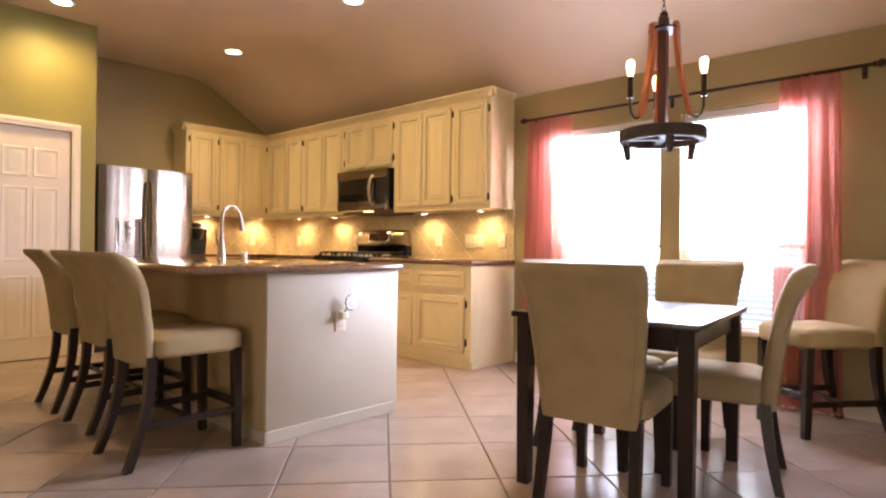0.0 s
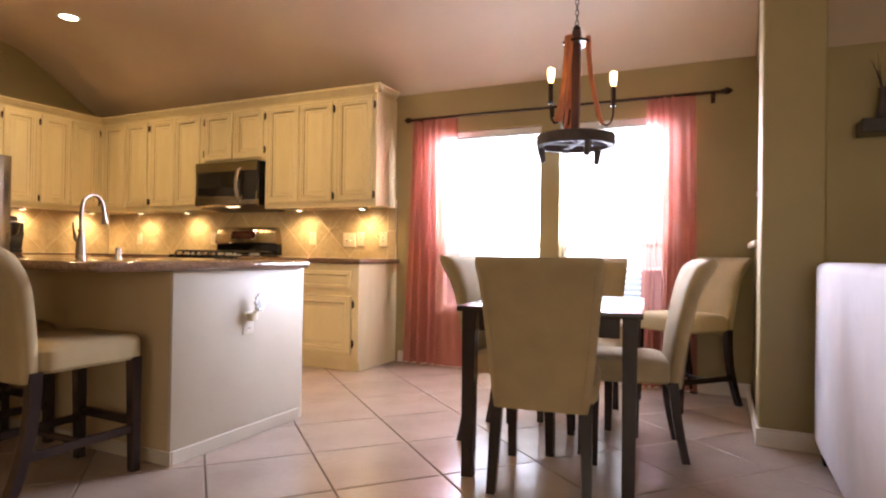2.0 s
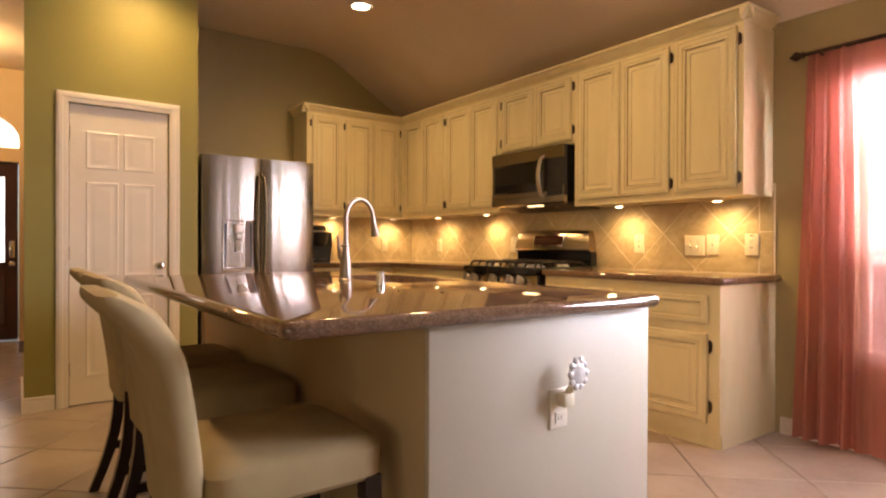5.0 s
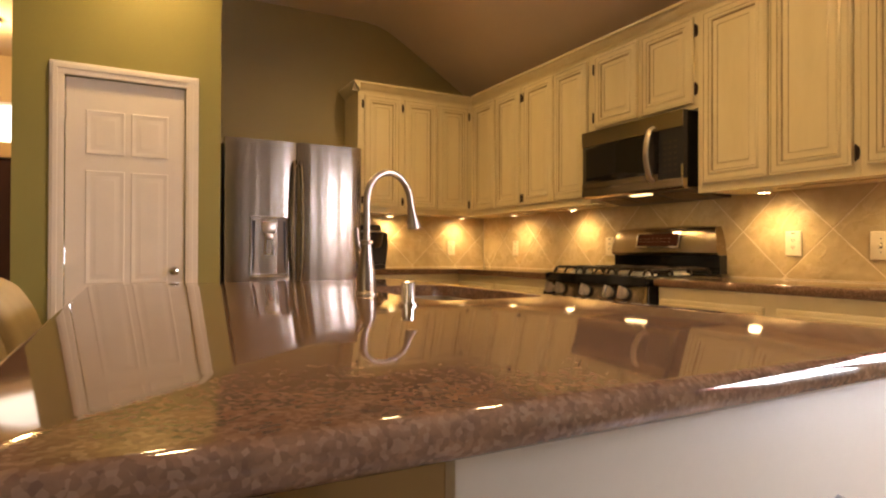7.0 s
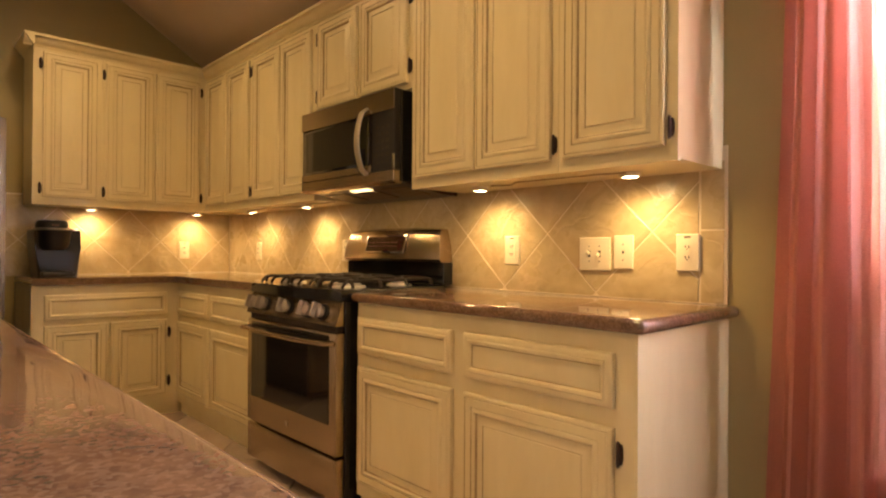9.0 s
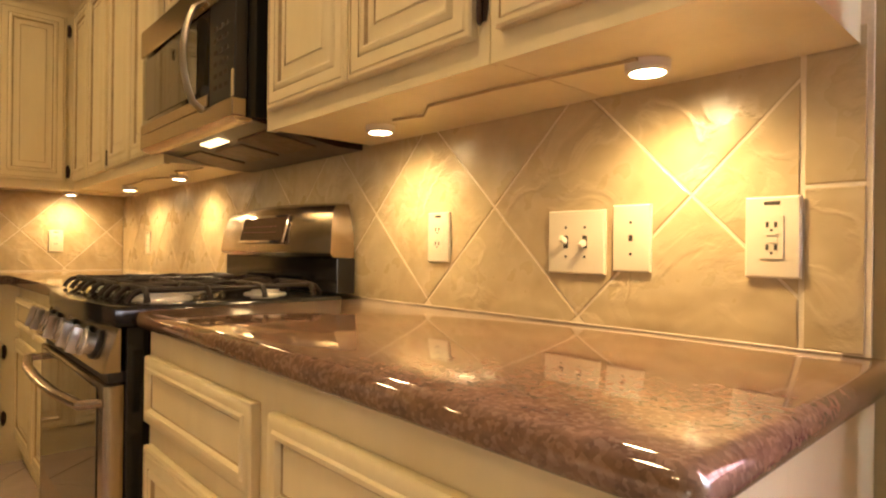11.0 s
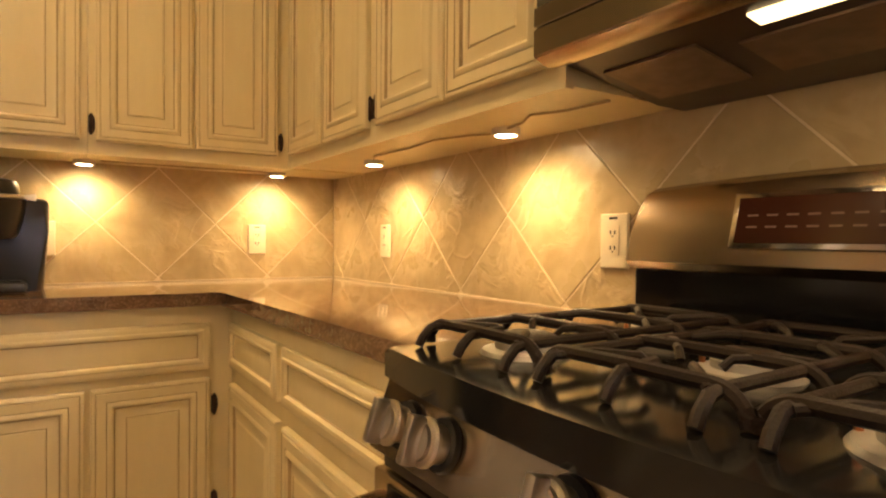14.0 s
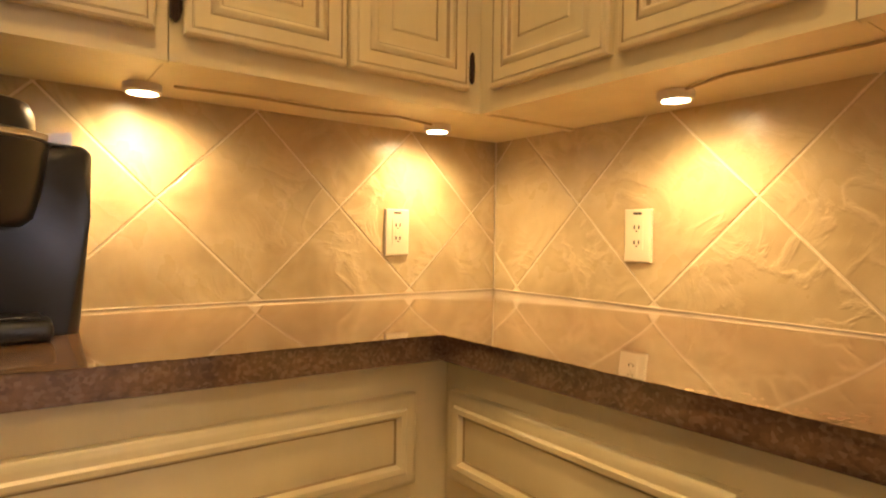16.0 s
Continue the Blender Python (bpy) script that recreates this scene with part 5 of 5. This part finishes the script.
# ---- lamps ----
for x, y in CAN:
    cn = empty("recessed_light", "round recessed ceiling light, lit", "ceiling light", (x, y, CZ - 0.006), group="recessed lights")
    part("trim_ring", lathe([(0.098, 0), (0.098, -0.006), (0.074, -0.010), (0.072, -0.001)], (x, y, CZ - 0.0005), 'Z', 28), WHITE, cn)
    part("lens", lathe([(0.071, 0), (0.071, -0.002), (0.001, -0.003)], (x, y, CZ - 0.001), 'Z', 24), CANG, cn, "glowing lens")
hl = empty("hall_ceiling_light", "small flush ceiling light in the hall", "ceiling light", (-7.9, 0.95, CZ))
part("base", lathe([(0.11, 0), (0.11, -0.02), (0.09, -0.03)], (-7.9, 0.95, CZ - 0.0005), 'Z', 20), BRONZE, hl)
part("shade", lathe([(0.10, -0.031), (0.105, -0.05), (0.08, -0.085), (0.03, -0.10), (0.001, -0.102)], (-7.9, 0.95, CZ), 'Z', 20), BULB, hl, "glowing glass shade")
for x, y in PUCK:
    pk = empty("puck_light", "small round puck light under the wall cabinet, lit", "cabinet light", (x, y, UZ0), group="puck lights")
    part("housing", lathe([(0.036, 0), (0.036, -0.014), (0.032, -0.018), (0.028, -0.018), (0.028, -0.010)], (x, y, UZ0 + 0.0055), 'Z', 22), WHITE, pk)
    part("lens", lathe([(0.0275, 0), (0.0275, -0.002), (0.001, -0.003)], (x, y, UZ0 - 0.008), 'Z', 20), PUCKG, pk, "glowing glass")
CABLE = material("pale_cable", (0.42, 0.32, 0.18), 0.5, vary=0.1)
for pts in ([(-3.46, 4.84), (-3.36, 4.85), (-3.30, 4.81), (-3.10, 4.80), (-2.95, 4.83), (-2.83, 4.83)], [(-5.71, 4.85), (-5.60, 4.80), (-5.40, 4.82), (-5.22, 4.79), (-5.12, 4.84), (-5.06, 4.86)],
            [(-5.00, 4.86), (-4.90, 4.83), (-4.84, 4.80), (-4.75, 4.82), (-4.65, 4.84)], [(-6.33, 4.06), (-6.30, 4.2), (-6.33, 4.4), (-6.28, 4.55), (-6.33, 4.70)]):
    solo("lamp_cable", tube([(x, y, UZ0 + 0.002 - 0.004 * (k % 2)) for k, (x, y) in enumerate(pts)], 0.003, 6), CABLE, "thin lamp cable under the wall cabinets", "cable")

# chandelier over the dining table
HX, HY, RZ = -0.634, 3.574, 1.585
ch = empty("chandelier", "rustic wooden barrel-stave chandelier with candle bulbs", "chandelier", (HX, HY, RZ))
bm = bmesh.new()
for k in range(40):
    a0, a1 = 2 * math.pi * k / 40, 2 * math.pi * (k + 1) / 40
    q = []
    for a in (a0, a1):
        for r, z in ((0.170, RZ - 0.030), (0.203, RZ - 0.030), (0.208, RZ - 0.025), (0.208, RZ + 0.025), (0.203, RZ + 0.030), (0.170, RZ + 0.030)):
            q.append(bm.verts.new((HX + r * math.cos(a), HY + r * math.sin(a), z)))
    for i in range(6):
        bm.faces.new((q[i], q[(i + 1) % 6], q[6 + (i + 1) % 6], q[6 + i]))
bmesh.ops.remove_doubles(bm, verts=bm.verts, dist=1e-5)
part("ring", bm, WOODG, ch, "dark weathered wooden ring")
for k in range(2):
    bm = box(-0.171, 0.171, -0.022, 0.022, -0.020 + 0.001 * k, 0.016 - 0.001 * k, 0.004)
    bmesh.ops.transform(bm, matrix=pose(HX, HY, RZ, 0, 0, 32 + 90 * k), verts=bm.verts)
    part("cross_bar", bm, WOODG, ch)
part("centre_post", box(HX - 0.021, HX + 0.021, HY - 0.021, HY + 0.021, RZ + 0.017, RZ + 0.60, 0.003), WOODP, ch, "brown square centre post")
part("hub", lathe([(0.075, 0), (0.075, 0.012), (0.035, 0.02)], (HX, HY, RZ + 0.525), 'Z', 14), BRONZE, ch)
part("post_cap", lathe([(0.02, 0), (0.02, 0.015), (0.006, 0.03)], (HX, HY, RZ + 0.601), 'Z', 10), BRONZE, ch)
for deg in (122, 2, 242):
    a = radians(deg)
    dx, dy = math.cos(a), math.sin(a)
    secs = []
    for r, z in ((0.062, 0.56), (0.066, 0.46), (0.080, 0.34), (0.103, 0.22), (0.128, 0.12), (0.140, 0.085)):
        w, t = 0.020, 0.011
        secs.append([(HX + r * dx + s * w * -dy + u * t * dx, HY + r * dy + s * w * dx + u * t * dy, RZ + z) for s, u in ((-1, -1), (1, -1), (1, 1), (-1, 1))])
    st = bmesh.new()
    rows = [[st.verts.new(p) for p in s] for s in secs]
    for A, B in zip(rows, rows[1:]):
        for k in range(4):
            st.faces.new((A[k], A[(k + 1) % 4], B[(k + 1) % 4], B[k]))
    st.faces.new(rows[0]), st.faces.new(rows[-1])
    part("stave", st, WOODR, ch, "reddish wooden barrel stave, bulb light put into its orange")
    arm = [(0.10, 0.20), (0.115, 0.13), (0.14, 0.085), (0.165, 0.075), (0.185, 0.09), (0.195, 0.12), (0.196, 0.175)]
    part("arm", tube([(HX + r * dx, HY + r * dy, RZ + z) for r, z in arm], 0.006, 8), BRONZE, ch, "curved iron arm")
    bx, by = HX + 0.196 * dx, HY + 0.196 * dy
    part("candle_sleeve", lathe([(0.017, 0), (0.018, 0.005), (0.013, 0.008), (0.013, 0.103), (0.012, 0.105)], (bx, by, RZ + 0.174), 'Z', 12), BRONZE, ch)
    part("bulb", lathe([(0.011, 0), (0.015, 0.014), (0.019, 0.040), (0.020, 0.060), (0.017, 0.074), (0.008, 0.080), (0.001, 0.081)], (bx, by, RZ + 0.280), 'Z', 14), BULB, ch, "glowing candle bulb")
for deg in (62, 182, 302):
    a = radians(deg)
    part("foot_peg", tube([(HX + 0.188 * math.cos(a), HY + 0.188 * math.sin(a), RZ - 0.028), (HX + 0.176 * math.cos(a), HY + 0.176 * math.sin(a), RZ - 0.105)], 0.020, 6, radii=[0.022, 0.015]), WOODG, ch)
ceil_z = CZ
zc, k = RZ + 0.625, 0
while zc < ceil_z - 0.04:
    l = bmesh.new()
    tube([(0.009 * math.cos(t), 0, 0.018 * math.sin(t)) for t in [2 * math.pi * q / 10 for q in range(11)]], 0.0025, 5, l)
    bmesh.ops.transform(l, matrix=Matrix.Translation((HX, HY, zc + 0.014)) @ Matrix.Rotation(radians(90 * (k % 2)), 4, 'Z'), verts=l.verts)
    part("chain_link", l, BRONZE, ch)
    zc, k = zc + 0.029, k + 1
part("canopy", lathe([(0.06, 0), (0.06, -0.015), (0.02, -0.035), (0.01, -0.04)], (HX, HY, ceil_z - 0.0005), 'Z', 20), BRONZE, ch)


# ---- seating ----
def profile_loft(secs, bm=None):
    """Skin through closed outlines, capped at both ends."""
    bm = bm or bmesh.new()
    rows = [[bm.verts.new(p) for p in s] for s in secs]
    n = len(secs[0])
    for a, b in zip(rows, rows[1:]):
        for k in range(n):
            bm.faces.new((a[k], a[(k + 1) % n], b[(k + 1) % n], b[k]))
    bm.faces.new(rows[0][::-1]), bm.faces.new(rows[-1])
    return bm


def seat_back(z0, z1, y0, w0, w1, lean, scroll):
    """Upholstered back: tapered, leaning, rolled backward at the top."""
    secs = []
    steps = [k / 18 for k in range(17)] + [0.925, 0.95, 0.97, 0.985, 0.995, 1.0]
    for v in steps:
        z = z0 + (z1 - z0) * v
        w = w0 + (w1 - w0) * v ** 0.8
        th = 0.072 + 0.030 * max(0, (v - 0.6) / 0.32) ** 2 if v < 0.92 else 0.102
        yb = y0 - lean * v ** 1.5 - scroll * max(0, (v - 0.62) / 0.38) ** 2.2
        if v > 0.92:
            th *= max(0.16, 1 - ((v - 0.92) / 0.08) ** 2) ** 0.5
            w -= 0.020 * ((v - 0.92) / 0.08) ** 3
        out = []
        for k in range(24):
            a = 2 * math.pi * k / 24
            cx, cy = math.cos(a), math.sin(a)
            sx = math.copysign(abs(cx) ** 0.25, cx)
            sy = math.copysign(abs(cy) ** 0.55, cy)
            out.append((w / 2 * sx, yb + th / 2 * sy, z))
        secs.append(out)
    return profile_loft(secs)


def seat_pad(z0, z1, y0, y1, w):
    secs = []
    for j, (f, ins) in enumerate(((0, 0.012), (0.12, 0.0), (0.72, 0.0), (0.88, 0.012), (0.97, 0.035), (1.0, 0.08))):
        z = z0 + (z1 - z0) * f
        out = []
        for k in range(28):
            a = 2 * math.pi * k / 28
            cx, cy = math.cos(a), math.sin(a)
            out.append(((w / 2 - ins) * math.copysign(abs(cx) ** 0.25, cx), (y0 + y1) / 2 + ((y1 - y0) / 2 - ins) * math.copysign(abs(cy) ** 0.25, cy), z))
        secs.append(out)
    return profile_loft(secs)


def leg(x0, y0, z0, x1, y1, t0, t1, bend=0.0):
    """A square tapered leg from its top to the floor, sabre-bent where asked."""
    secs = []
    for k in range(7):
        v = k / 6
        x, y = x0 + (x1 - x0) * v, y0 + (y1 - y0) * v + bend * math.sin(math.pi * v)
        t = t0 + (t1 - t0) * v
        secs.append([(x - t / 2, y - t / 2, z0 * (1 - v)), (x + t / 2, y - t / 2, z0 * (1 - v)), (x + t / 2, y + t / 2, z0 * (1 - v)), (x - t / 2, y + t / 2, z0 * (1 - v))])
    return profile_loft(secs)


def upholstered(name, label, cat, seat, top, width, group, stool):
    c = empty(name, label, cat, group=group)
    s0 = seat - 0.115
    part("seat", seat_pad(s0, seat, -0.20, 0.245, width), FABRIC, c)
    b0 = s0 - 0.03 if stool else s0 - 0.02
    bk = part("backrest", seat_back(b0, top, -0.215, width - 0.06, width + (0.02 if stool else 0.06), 0.075 if stool else 0.10, 0.085 if stool else 0.05), FABRIC, c)
    for sx in (() if stool else (-1, 1)):
        pts = []
        for j in range(13):
            v = 0.03 + 0.88 * j / 12
            w = (width - 0.06) + 0.12 * v ** 0.8
            th = 0.072 + 0.030 * max(0, (v - 0.6) / 0.32) ** 2
            pts.append((sx * (w / 2 - 0.03), -0.215 - 0.10 * v ** 1.5 - 0.05 * max(0, (v - 0.62) / 0.38) ** 2.2 - th / 2 - 0.0005, b0 + (top - b0) * v))
        part("seam", tube(pts, 0.0019, 5), SEAM, bk, "stitched back seam")
    lx = width / 2 - 0.03
    for sx in (-1, 1):
        part("leg", leg(sx * lx, 0.205, s0 + 0.01, sx * lx, 0.215, 0.046, 0.036), WOODD, c, "espresso wooden leg")
        part("leg", leg(sx * (lx - 0.01), -0.205, s0 + 0.01, sx * lx, -0.305 if stool else -0.265, 0.046, 0.036, 0.03 if stool else 0.008), WOODD, c, "espresso wooden rear leg splayed backward")
        for y in (0.215, -0.305 if stool else -0.265):
            part("glide", lathe([(0.012, 0), (0.012, 0.003)], (sx * lx, y, 0.0), 'Z', 8), CHROME, c)
    if stool:
        for sx in (-1, 1):
            part("stretcher", box(sx * lx - 0.011, sx * lx + 0.011, -0.255, 0.20, 0.17, 0.205, 0.003), WOODD, c)
        part("stretcher", box(-lx + 0.012, lx - 0.012, -0.03, -0.008, 0.175, 0.20, 0.003), WOODD, c)
        part("foot_rail", box(-lx + 0.022, lx - 0.022, 0.20, 0.225, 0.20, 0.24, 0.003), WOODD, c)
    return c


ST = upholstered("counter_stool", "beige upholstered counter stool with dark wooden legs at the island", "stool", 0.605, 0.975, 0.43, "counter stools", True)
ST.matrix_basis = pose(-2.41, 1.948, 0)
for x, y, rz in ((-3.12, 2.01, 1), (-3.70, 2.005, -1)):
    copy_thing(ST, pose(x, y, 0, 0, 0, rz))
sb = copy_thing(ST, pose(-0.14, 4.63, 0, 0, 0, 139))
tagged(sb, "beige upholstered counter stool with dark legs beside the window")
DC = upholstered("dining_chair", "beige upholstered dining chair with dark legs, tucked at the table", "chair", 0.48, 0.96, 0.44, "dining chairs", False)
DC.matrix_basis = pose(-0.60, 2.95, 0, 0, 0, 8)
copy_thing(DC, pose(-0.86, 3.41, 0, 0, 0, -92))
copy_thing(DC, pose(-0.35, 3.54, 0, 0, 0, 101))
copy_thing(DC, pose(-0.68, 3.98, 0, 0, 0, 184))

# dining table
tb = empty("dining_table", "dark espresso wooden dining table with square legs", "table")
TW, TL, TZ = 0.77, 0.96, 0.745
part("tabletop", box(-TW / 2, TW / 2, -TL / 2, TL / 2, TZ - 0.025, TZ, 0.004, 2), WOODD, tb)
for sx in (-1, 1):
    part("apron", box(sx * (TW / 2 - 0.055) - 0.010, sx * (TW / 2 - 0.055) + 0.010, -TL / 2 + 0.09, TL / 2 - 0.09, TZ - 0.11, TZ - 0.0255), WOODD, tb)
    part("apron", box(-TW / 2 + 0.09, TW / 2 - 0.09, sx * (TL / 2 - 0.055) - 0.010, sx * (TL / 2 - 0.055) + 0.010, TZ - 0.11, TZ - 0.0255), WOODD, tb)
    for sy in (-1, 1):
        lg = leg(sx * (TW / 2 - 0.05), sy * (TL / 2 - 0.05), TZ - 0.0255, sx * (TW / 2 - 0.05), sy * (TL / 2 - 0.05), 0.06, 0.05)
        part("leg", lg, WOODD, tb)
tb.matrix_basis = pose(-0.62, 3.26, 0, 0, 0, 6)

# white slip-covered sofa past the column, its back to the kitchen
so = empty("sofa", "white slip-covered sofa with its back to the dining corner", "sofa", (0.95, 2.7, 0))
part("backrest", box(0.50, 0.74, 1.75, 3.78, 0.07, 0.955, 0.04, 4), LINEN, so)
for y in (1.75, 3.56):
    part("arm", box(0.741, 1.40, y, y + 0.22, 0.07, 0.66, 0.05, 4), LINEN, so)
part("seat", box(0.741, 1.38, 1.971, 3.559, 0.07, 0.46, 0.05, 4), LINEN, so)
for x, y in ((0.56, 1.82), (0.56, 3.70), (1.33, 1.82), (1.33, 3.70)):
    part("foot", box(x - 0.03, x + 0.03, y - 0.03, y + 0.03, 0.0, 0.0695), WOODD, so)

# floating shelf with a vase of twigs on the far wall
sh = solo("wall_shelf", box(0.87, 1.80, WY - 0.20, WY - 0.001, 1.765, 1.855, 0.004), WOODD, "dark wooden floating shelf", "shelf")
va = empty("vase", "dark slender vase with bare twigs on the shelf", "vase", (1.00, WY - 0.10, 1.855))
part("body", lathe([(0.035, 0), (0.04, 0.02), (0.028, 0.08), (0.022, 0.16), (0.030, 0.20), (0.026, 0.205)], (1.00, WY - 0.10, 1.8552), 'Z', 16), WOODG, va)
rng = random.Random(5)
for k in range(8):
    a, s = rng.uniform(0, 6.28), rng.uniform(0.04, 0.12)
    part("twig", tube([(1.00, WY - 0.10, 2.02), (1.00 + s * 0.5 * math.cos(a), WY - 0.10 + s * 0.3 * math.sin(a), 2.13), (1.00 + s * math.cos(a + 0.4), WY - 0.10 + s * 0.6 * math.sin(a), 2.19 + rng.uniform(0, 0.10))], 0.003, 5, radii=[0.004, 0.003, 0.001]), WOODG, va)


# ---- tiles, last ----
def clip(poly, keep):
    """Cut a polygon by half planes (nx, ny, d): keeps nx*x + ny*y <= d."""
    for nx, ny, d in keep:
        res = []
        for k in range(len(poly)):
            p, q = poly[k], poly[(k + 1) % len(poly)]
            a, b = nx * p[0] + ny * p[1] - d, nx * q[0] + ny * q[1] - d
            if a <= 0:
                res.append(p)
            if a * b < 0:
                s = a / (a - b)
                res.append((p[0] + s * (q[0] - p[0]), p[1] + s * (q[1] - p[1])))
        poly = res
        if len(poly) < 3:
            return []
    return poly


def area(p):
    return abs(sum(p[k][0] * p[(k + 1) % len(p)][1] - p[(k + 1) % len(p)][0] * p[k][1] for k in range(len(p)))) / 2


def tile_mesh(bm, poly, m, t, ease):
    """A tile with eased edges."""
    c = (sum(p[0] for p in poly) / len(poly), sum(p[1] for p in poly) / len(poly))
    size = max(0.02, area(poly) ** 0.5)
    f = max(0.0, 1 - 2.2 * ease / size)
    inn = [(c[0] + f * (p[0] - c[0]), c[1] + f * (p[1] - c[1])) for p in poly]
    rows = [[bm.verts.new(m @ Vector((*p, h))) for p in q] for q, h in ((poly, 0), (poly, t - ease * 0.7), (inn, t))]
    n = len(poly)
    for a, b in zip(rows, rows[1:]):
        for k in range(n):
            bm.faces.new((a[k], a[(k + 1) % n], b[(k + 1) % n], b[k]))
    bm.faces.new(rows[-1])
    return bm




def splash(parent, axis, a0, a1, z0, z1, ref, HALF):
    """Diamond tiles over the counter; ref is where a lower corner stands."""
    m = Matrix.Translation((0, WY - 0.0030, 0)) @ FRONT_Y if axis == 'y' else Matrix.Translation((WX + 0.0035, 0, 0)) @ FRONT_X
    g = HALF - 0.0034
    k0, k1 = int((a0 - ref) / HALF) - 3, int((a1 - ref) / HALF) + 3
    for k in range(k0, k1):
        for j in range(-2, 4):
            if (k + j) % 2 == 0:
                continue
            cx, cz = ref + k * HALF, 0.931 + j * HALF
            poly = clip([(cx - g, cz), (cx, cz - g), (cx + g, cz), (cx, cz + g)], [(-1, 0, -a0), (1, 0, a1), (0, -1, -z0), (0, 1, z1)])
            if poly and area(poly) > 2e-4:
                mc = Vector((sum(p[0] for p in poly) / len(poly), sum(p[1] for p in poly) / len(poly), 0))
                at = m @ mc
                bm = tile_mesh(bmesh.new(), poly, m, 0.0075, 0.0015)
                bmesh.ops.translate(bm, verts=bm.verts, vec=-at)
                o = new("tile", mesh_of(bm, "tile", SPLASH, False))
                o.parent = parent
                o.location = at - parent.location


sp1 = solo("backsplash_north", box(WX, -2.566, WY - 0.0085, WY - 0.0002, 0.9155, 1.45), SGROUT, "beige stone tile backsplash laid diagonally", "backsplash", kind="structure", smooth=False)
sp2 = solo("backsplash_west", box(WX + 0.0002, WX + 0.0085, 3.5, WY - 0.013, 0.9155, 1.45), SGROUT, "beige stone tile backsplash laid diagonally", "backsplash", kind="structure", smooth=False)
splash(sp1, 'y', WX + 0.013, -2.66, 0.9175, 1.44, -3.535, 0.2352)
splash(sp2, 'x', 3.52, WY - 0.014, 0.9175, 1.44, 4.706, 0.2185)
for z0, z1 in ((0.9175, 1.165), (1.171, 1.40)):
    bm = tile_mesh(bmesh.new(), [(-2.652, z0), (-2.574, z0), (-2.574, z1), (-2.652, z1)], Matrix.Translation((0, WY - 0.0030, 0)) @ FRONT_Y, 0.0075, 0.0015)
    bmesh.ops.translate(bm, verts=bm.verts, vec=-Vector(sp1.location))
    o = new("tile", mesh_of(bm, "tile", SPLASH, False))
    o.parent = sp1

for b in ((WX + 0.012, -4.66, WY - 0.0125, WY - 0.0088), (-3.84, -2.60, WY - 0.0125, WY - 0.0088)):
    solo("caulk_line", box(*b, 0.9145, 0.9178, 0.001), SGROUT, "pale caulk line along the countertop", "trim", kind="structure")
solo("caulk_line", box(WX + 0.0088, WX + 0.0125, 3.60, WY - 0.017, 0.9145, 0.9178, 0.001), SGROUT, "pale caulk line along the countertop", "trim", kind="structure")

fl = empty("floor", "beige ceramic floor tiles laid diagonally", "floor", (-2, 2, 0), kind="structure")
FH, FTURN = 0.3395, 3.2
FC, FS = math.cos(radians(FTURN)), math.sin(radians(FTURN))


def lay(x, y):
    """From the tiles' own grid to the room."""
    return (-1.367 + FC * x - FS * y, 3.068 + FS * x + FC * y)


rest = bmesh.new()
bmt = tile_mesh(bmesh.new(), [(-FH + 0.0045, 0), (0, -FH + 0.0045), (FH - 0.0045, 0), (0, FH - 0.0045)], Matrix.Translation((0, 0, -0.008)), 0.008, 0.003)
whole = mesh_of(bmt, "tile", FLOORT, False)
for i in range(-27, 19):
    for j in range(-21, 9):
        if (i + j) % 2 == 0:
            continue
        cx, cy = lay(i * FH, j * FH)
        near = -4.6 < cx < 0.3 and 0.9 < cy < 4.65
        if near:
            o = new("tile", whole)
            o.parent = fl
            o.matrix_basis = pose(cx + 2, cy - 2, 0, 0, 0, FTURN + 90 * ((i * 7 + j * 3) % 4))
        else:
            g = FH - 0.0045
            poly = clip([lay(i * FH - g, j * FH), lay(i * FH, j * FH - g), lay(i * FH + g, j * FH), lay(i * FH, j * FH + g)], [(-1, 0, 9.25), (1, 0, 4.0), (0, -1, 3.0), (0, 1, WY)])
            if poly and area(poly) > 1e-3:
                tile_mesh(rest, poly, Matrix.Translation((0, 0, -0.008)), 0.008, 0.003)
part("tile_field", rest, FLOORT, fl, smooth=False)["kind"] = "stuff"
